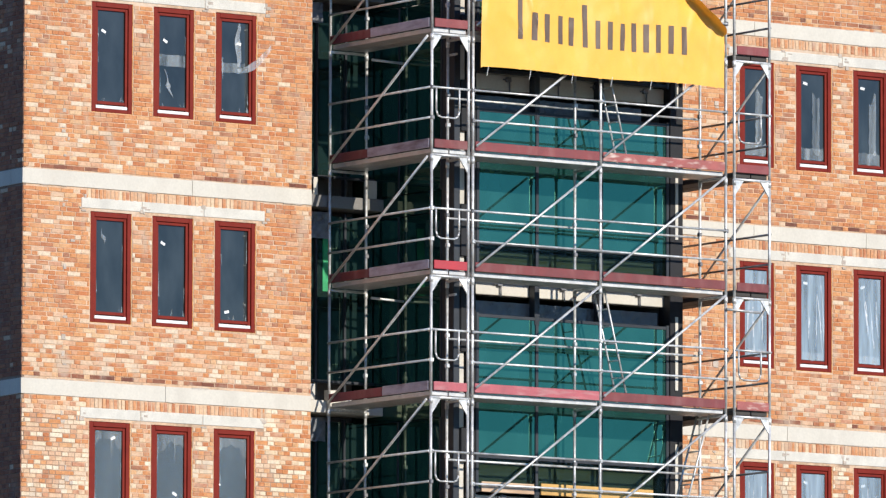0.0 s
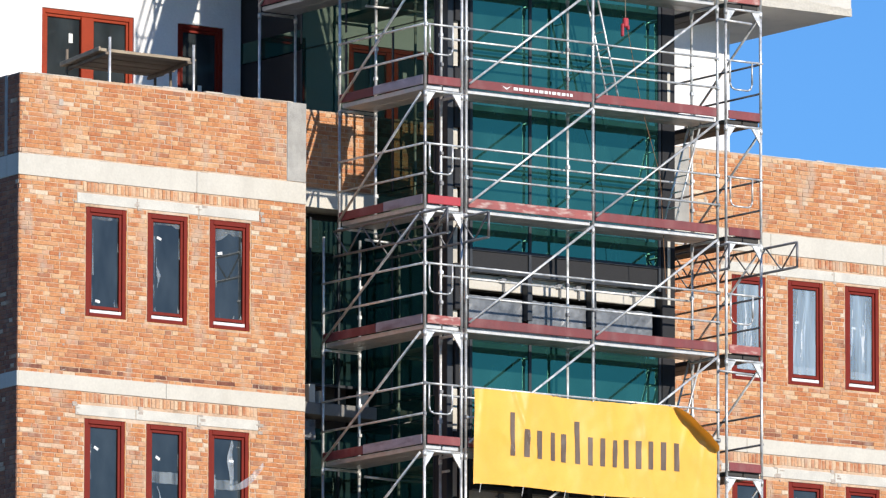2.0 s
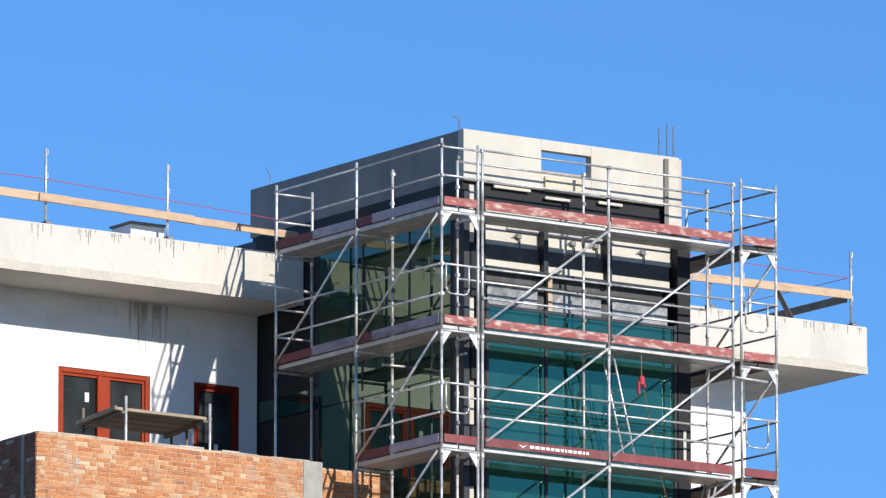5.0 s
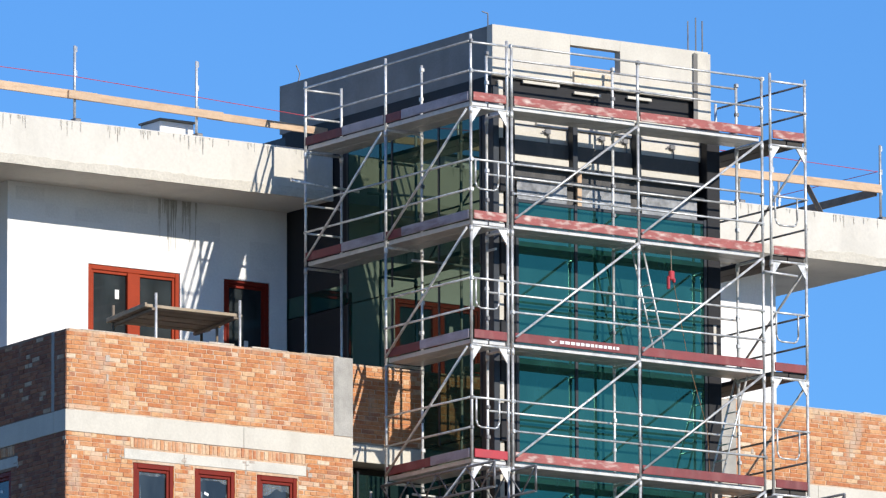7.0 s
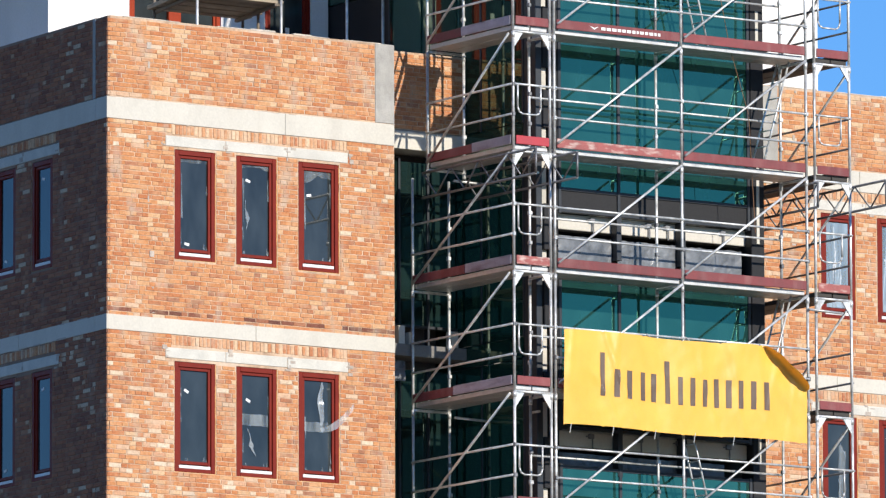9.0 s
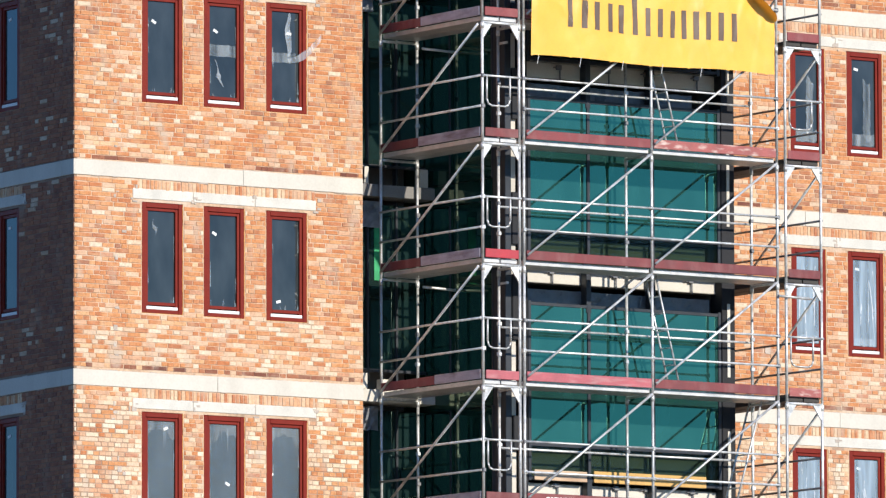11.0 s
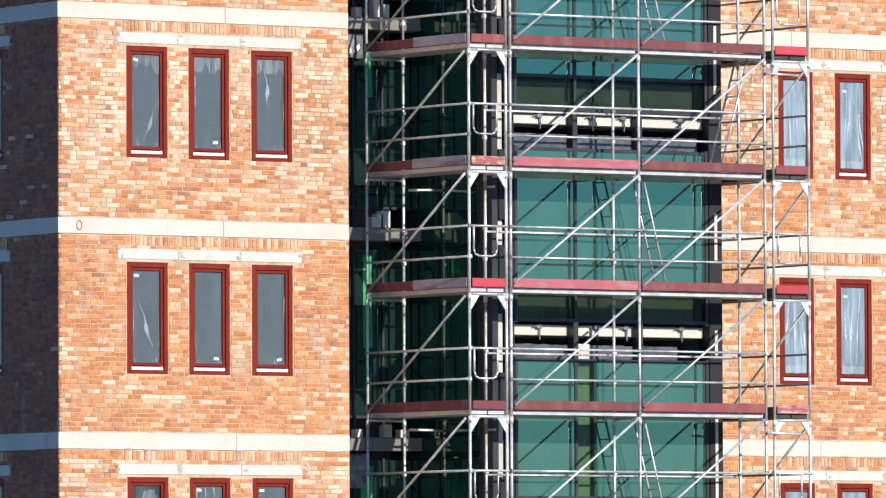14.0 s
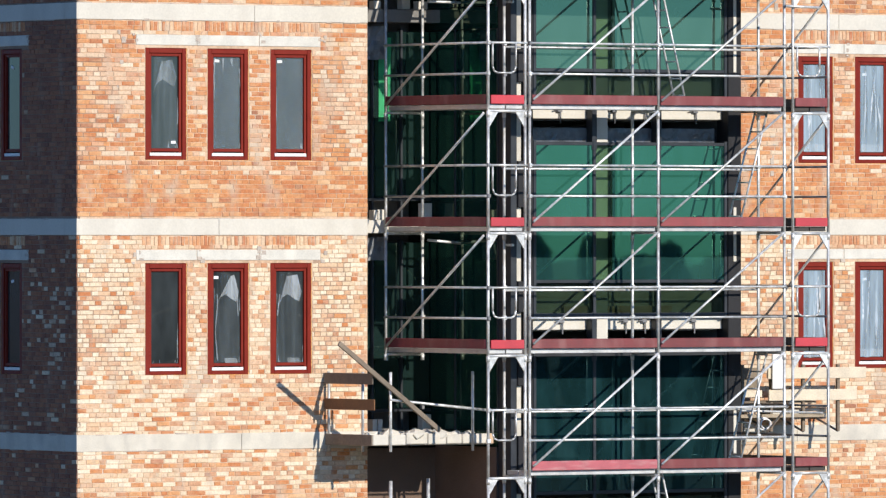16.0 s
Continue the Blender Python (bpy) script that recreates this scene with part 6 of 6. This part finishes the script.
for x, y, z1 in ((0.14, -0.05, 2.0), (1.80, -0.05, 2.03), (0.36, 1.62, 2.05), (2.04, 1.50, 1.75), (1.96, 0.9, 1.75)):
    tube("leg", (x, y, 0.0), (x, y, z1), 0.024, M_STEEL if y < 0.1 else M_OLDWOOD, tr)

# ---- work platform over the entrance ----
wp = thing("work_platform", "rubble-strewn work platform with guard boards over the entrance", "platform", m=Matrix.Translation((0, 0, 0)))
rp = random.Random(77)
x = -2.2
while x < 0.15:
    w = rp.uniform(0.3, 0.75)
    part("edge_block", box(x, min(x + w, 0.2) - 0.012, 1.3, 1.36, 4.60 + rp.uniform(0, 0.02), 4.79 + rp.uniform(-0.02, 0.02), 0.012), rp.choice([M_BAND, M_LINTEL, M_LINTEL, M_WOOD]), wp, "pale edge board")
    x += w
part("deck", box(-2.2, 0.2, 1.362, WALL - 0.02, 4.60, 4.76, 0.01), M_LINTEL, wp, "concrete-splashed deck")
part("end_board", box(-2.23, -2.203, 1.3, WALL - 0.03, 4.60, 4.78, 0.006), M_OLDWOOD, wp)
for i in range(26):
    q = rp.uniform(0.04, 0.13)
    bm = bmesh.new()
    bmesh.ops.create_icosphere(bm, subdivisions=1, radius=q, matrix=Matrix.Translation((rp.uniform(-1.9, 0.1), rp.uniform(1.36, 1.9), 4.77)) @ Matrix.Diagonal((1.5, 1, 0.7, 1)))
    for v in bm.verts:
        v.co += Vector((rp.uniform(-1, 1), rp.uniform(-1, 1), rp.uniform(-1, 1))) * q * 0.3
    part("rubble", bm, rp.choice([M_BAND, M_LINTEL]), wp)
for x, y in ((-2.2, 2.6), (-2.2, 1.6), (-1.87, 1.28), (-0.25, 1.28)):
    tube("guard_post", (x, y, 4.5), (x, y, 5.8), 0.024, M_STEEL, wp)
part("guard_board", box(-2.245, -2.225, 1.25, 2.68, 5.60, 5.78, 0.006), M_OLDWOOD, wp, "grey weathered guard board")
part("guard_board", box(-2.245, -2.225, 1.2, 2.68, 5.18, 5.36, 0.006), M_WOODBROWN, wp, "brown guard board")
tube("guard_rail", (-1.9, 1.26, 5.35), (0.15, 1.26, 5.15), 0.022, M_STEEL, wp)
for x, y, h in ((-1.72, 1.5, 4.02), (-0.98, 1.5, 4.05)):
    pr = thing("prop", "steel prop standing under the work platform", "prop", m=Matrix.Translation((x, y, 0.0)), group="platform props")
    tube("tube", (0, 0, 0.02), (0, 0, h), 0.03, M_STEEL, pr)
    part("base_plate", box(-0.09, 0.09, -0.09, 0.09, 0.0, 0.02), M_DARKSTEEL, pr)
lean = thing("leaning_plank", "long timber plank leaning across the platform guard", "plank", m=Matrix.Translation((-0.95, 1.2, 4.84)))
part("board", box(0, 2.45, -0.02, 0.02, -0.04, 0.04, 0.006), M_OLDWOOD, lean, m=pose(0, 0, 0, 0, -144, 0))
# shuttering boards on the other wing
sh = thing("shuttering", "pale timber shuttering boards bracketed to the brick wall", "shuttering", m=Matrix.Translation((0, 0, 0)))
part("board", box(6.24, 8.30, 1.95, 1.99, 5.61, 5.80, 0.008), M_PALEWOOD, sh, "pale sunlit board")
part("board", box(6.26, 8.10, 1.95, 1.99, 5.24, 5.43, 0.008), M_PALEWOOD, sh, "pale sunlit board")
# old timber tone used here for a board in shade
part("side_board", box(5.30, 6.15, 2.10, 2.14, 5.62, 5.80, 0.008), M_OLDWOOD, sh, "board toned dark for the shade it stands in")
part("side_board", box(5.42, 6.20, 2.06, 2.10, 5.30, 5.42, 0.008), M_PALEWOOD, sh, "short pale board")
part("infill", box(5.55, 6.22, 2.16, 2.20, 5.40, 5.63, 0.006), M_PALEOLD, sh, "weathered infill board")
part("shelf", box(5.25, 7.35, 1.88, WALL - 0.02, 4.95, 5.00, 0.006), M_OLDWOOD, sh, "weathered plank shelf")
part("shelf_edge", box(5.25, 7.35, 1.855, 1.878, 4.96, 5.02, 0.004), M_PALEOLD, sh)
part("cover_board", box(5.40, 7.30, 2.02, WALL - 0.02, 5.20, 5.235, 0.006), M_OLDWOOD, sh, "board lying over the brackets")
for x in (5.75, 6.35, 7.02, 7.75):
    part("upright", box(x - 0.03, x + 0.03, 1.995, 2.05, 4.72, 5.85, 0.006), M_OLDWOOD, sh)
    tube("strut", (x, 2.02, 4.72), (x, WALL - 0.02, 4.94), 0.02, M_DARKSTEEL, sh)
part("wrapped_post", box(6.30, 6.52, 1.90, 1.945, 5.44, 6.1, 0.012), M_SILL, sh, "post wrapped in white sheet")
tube("rail", (5.2, 1.84, 5.10), (7.3, 1.84, 5.03), 0.02, M_STEEL, sh)
part("splash", crumple(5.25, 6.2, 4.72, 4.86, 2.3, 12.0, 0.08), M_BAND, sh, "white mortar splash")
bucket = thing("mortar_bucket", "small white plastic bucket on the plank shelf", "bucket", m=Matrix.Translation((5.42, 2.05, 5.0)))
bb = bmesh.new()
bmesh.ops.create_cone(bb, cap_ends=False, segments=16, radius1=0.10, radius2=0.13, depth=0.2, matrix=Matrix.Translation((0, 0, 0.1)))
bmesh.ops.create_cone(bb, cap_ends=True, segments=16, radius1=0.098, radius2=0.1, depth=0.012, matrix=Matrix.Translation((0, 0, 0.006)))
part("body", bb, M_SILL, bucket, smooth=True)
part("handle", rods([(0.13 * math.cos(a * 0.5236), -0.03, 0.2 + 0.12 * math.sin(a * 0.5236)) for a in range(7)], 0.006), M_DARKSTEEL, bucket)
coil = thing("hose_coil", "coil of pale hose hung on the plank shelf", "hose", m=Matrix.Translation((6.05, 1.82, 4.86)))
for q, big in enumerate((0.10, 0.08)):
    part("loop", hoop(big * 1.3, big, 0.014), M_SILL, coil, smooth=True, m=Matrix.Translation((0.03 * q, -0.02 * q, 0)))
rub = random.Random(52)
for x, zz in ((5.85, 5.0), (6.35, 5.0), (6.75, 5.0), (7.1, 5.0)):
    bm = box(0, rub.uniform(0.12, 0.3), 0, 0.14, 0, rub.uniform(0.06, 0.12), 0.01)
    ob = solid("loose_brick", bm, rub.choice([M_BAND, M_BRICK_PALE]), "pale loose brick lying on the plank shelf", "brick", "bricks on the shelf")
    ob.matrix_basis = pose(x, 2.0, zz, 0, 0, rub.uniform(-20, 20))

# red ring sprayed on a band
ring = bmesh.new()
pts = [(-6.62 + 0.05 * math.cos(a * 0.5236), WALL - 0.024, 15.13 + 0.075 * math.sin(a * 0.5236)) for a in range(13)]
for a, b in zip(pts, pts[1:]):
    add_rod(ring, a, b, 0.008, 4)
part("sprayed_ring", ring, M_RED, wing_left, "red sprayed ring mark")

# ---- single bricks of the nearest courses ----
UNIT = bpy.data.meshes.new("brick")
bu = box(0, 1, 0, 1, 0, 1)
bu.to_mesh(UNIT)
bu.free()
UNIT.materials.append(M_BRICK_ONE)
for w, places in ((wing_left, near_l), (wing_right, near_r)):
    for u_0, u_1, z_0, z_1, o in places:
        part("brick", UNIT, M_BRICK_ONE, w, m=Matrix.LocRotScale((u_0, WALL - o, z_0), None, (u_1 - u_0, o + 0.001, z_1 - z_0)))
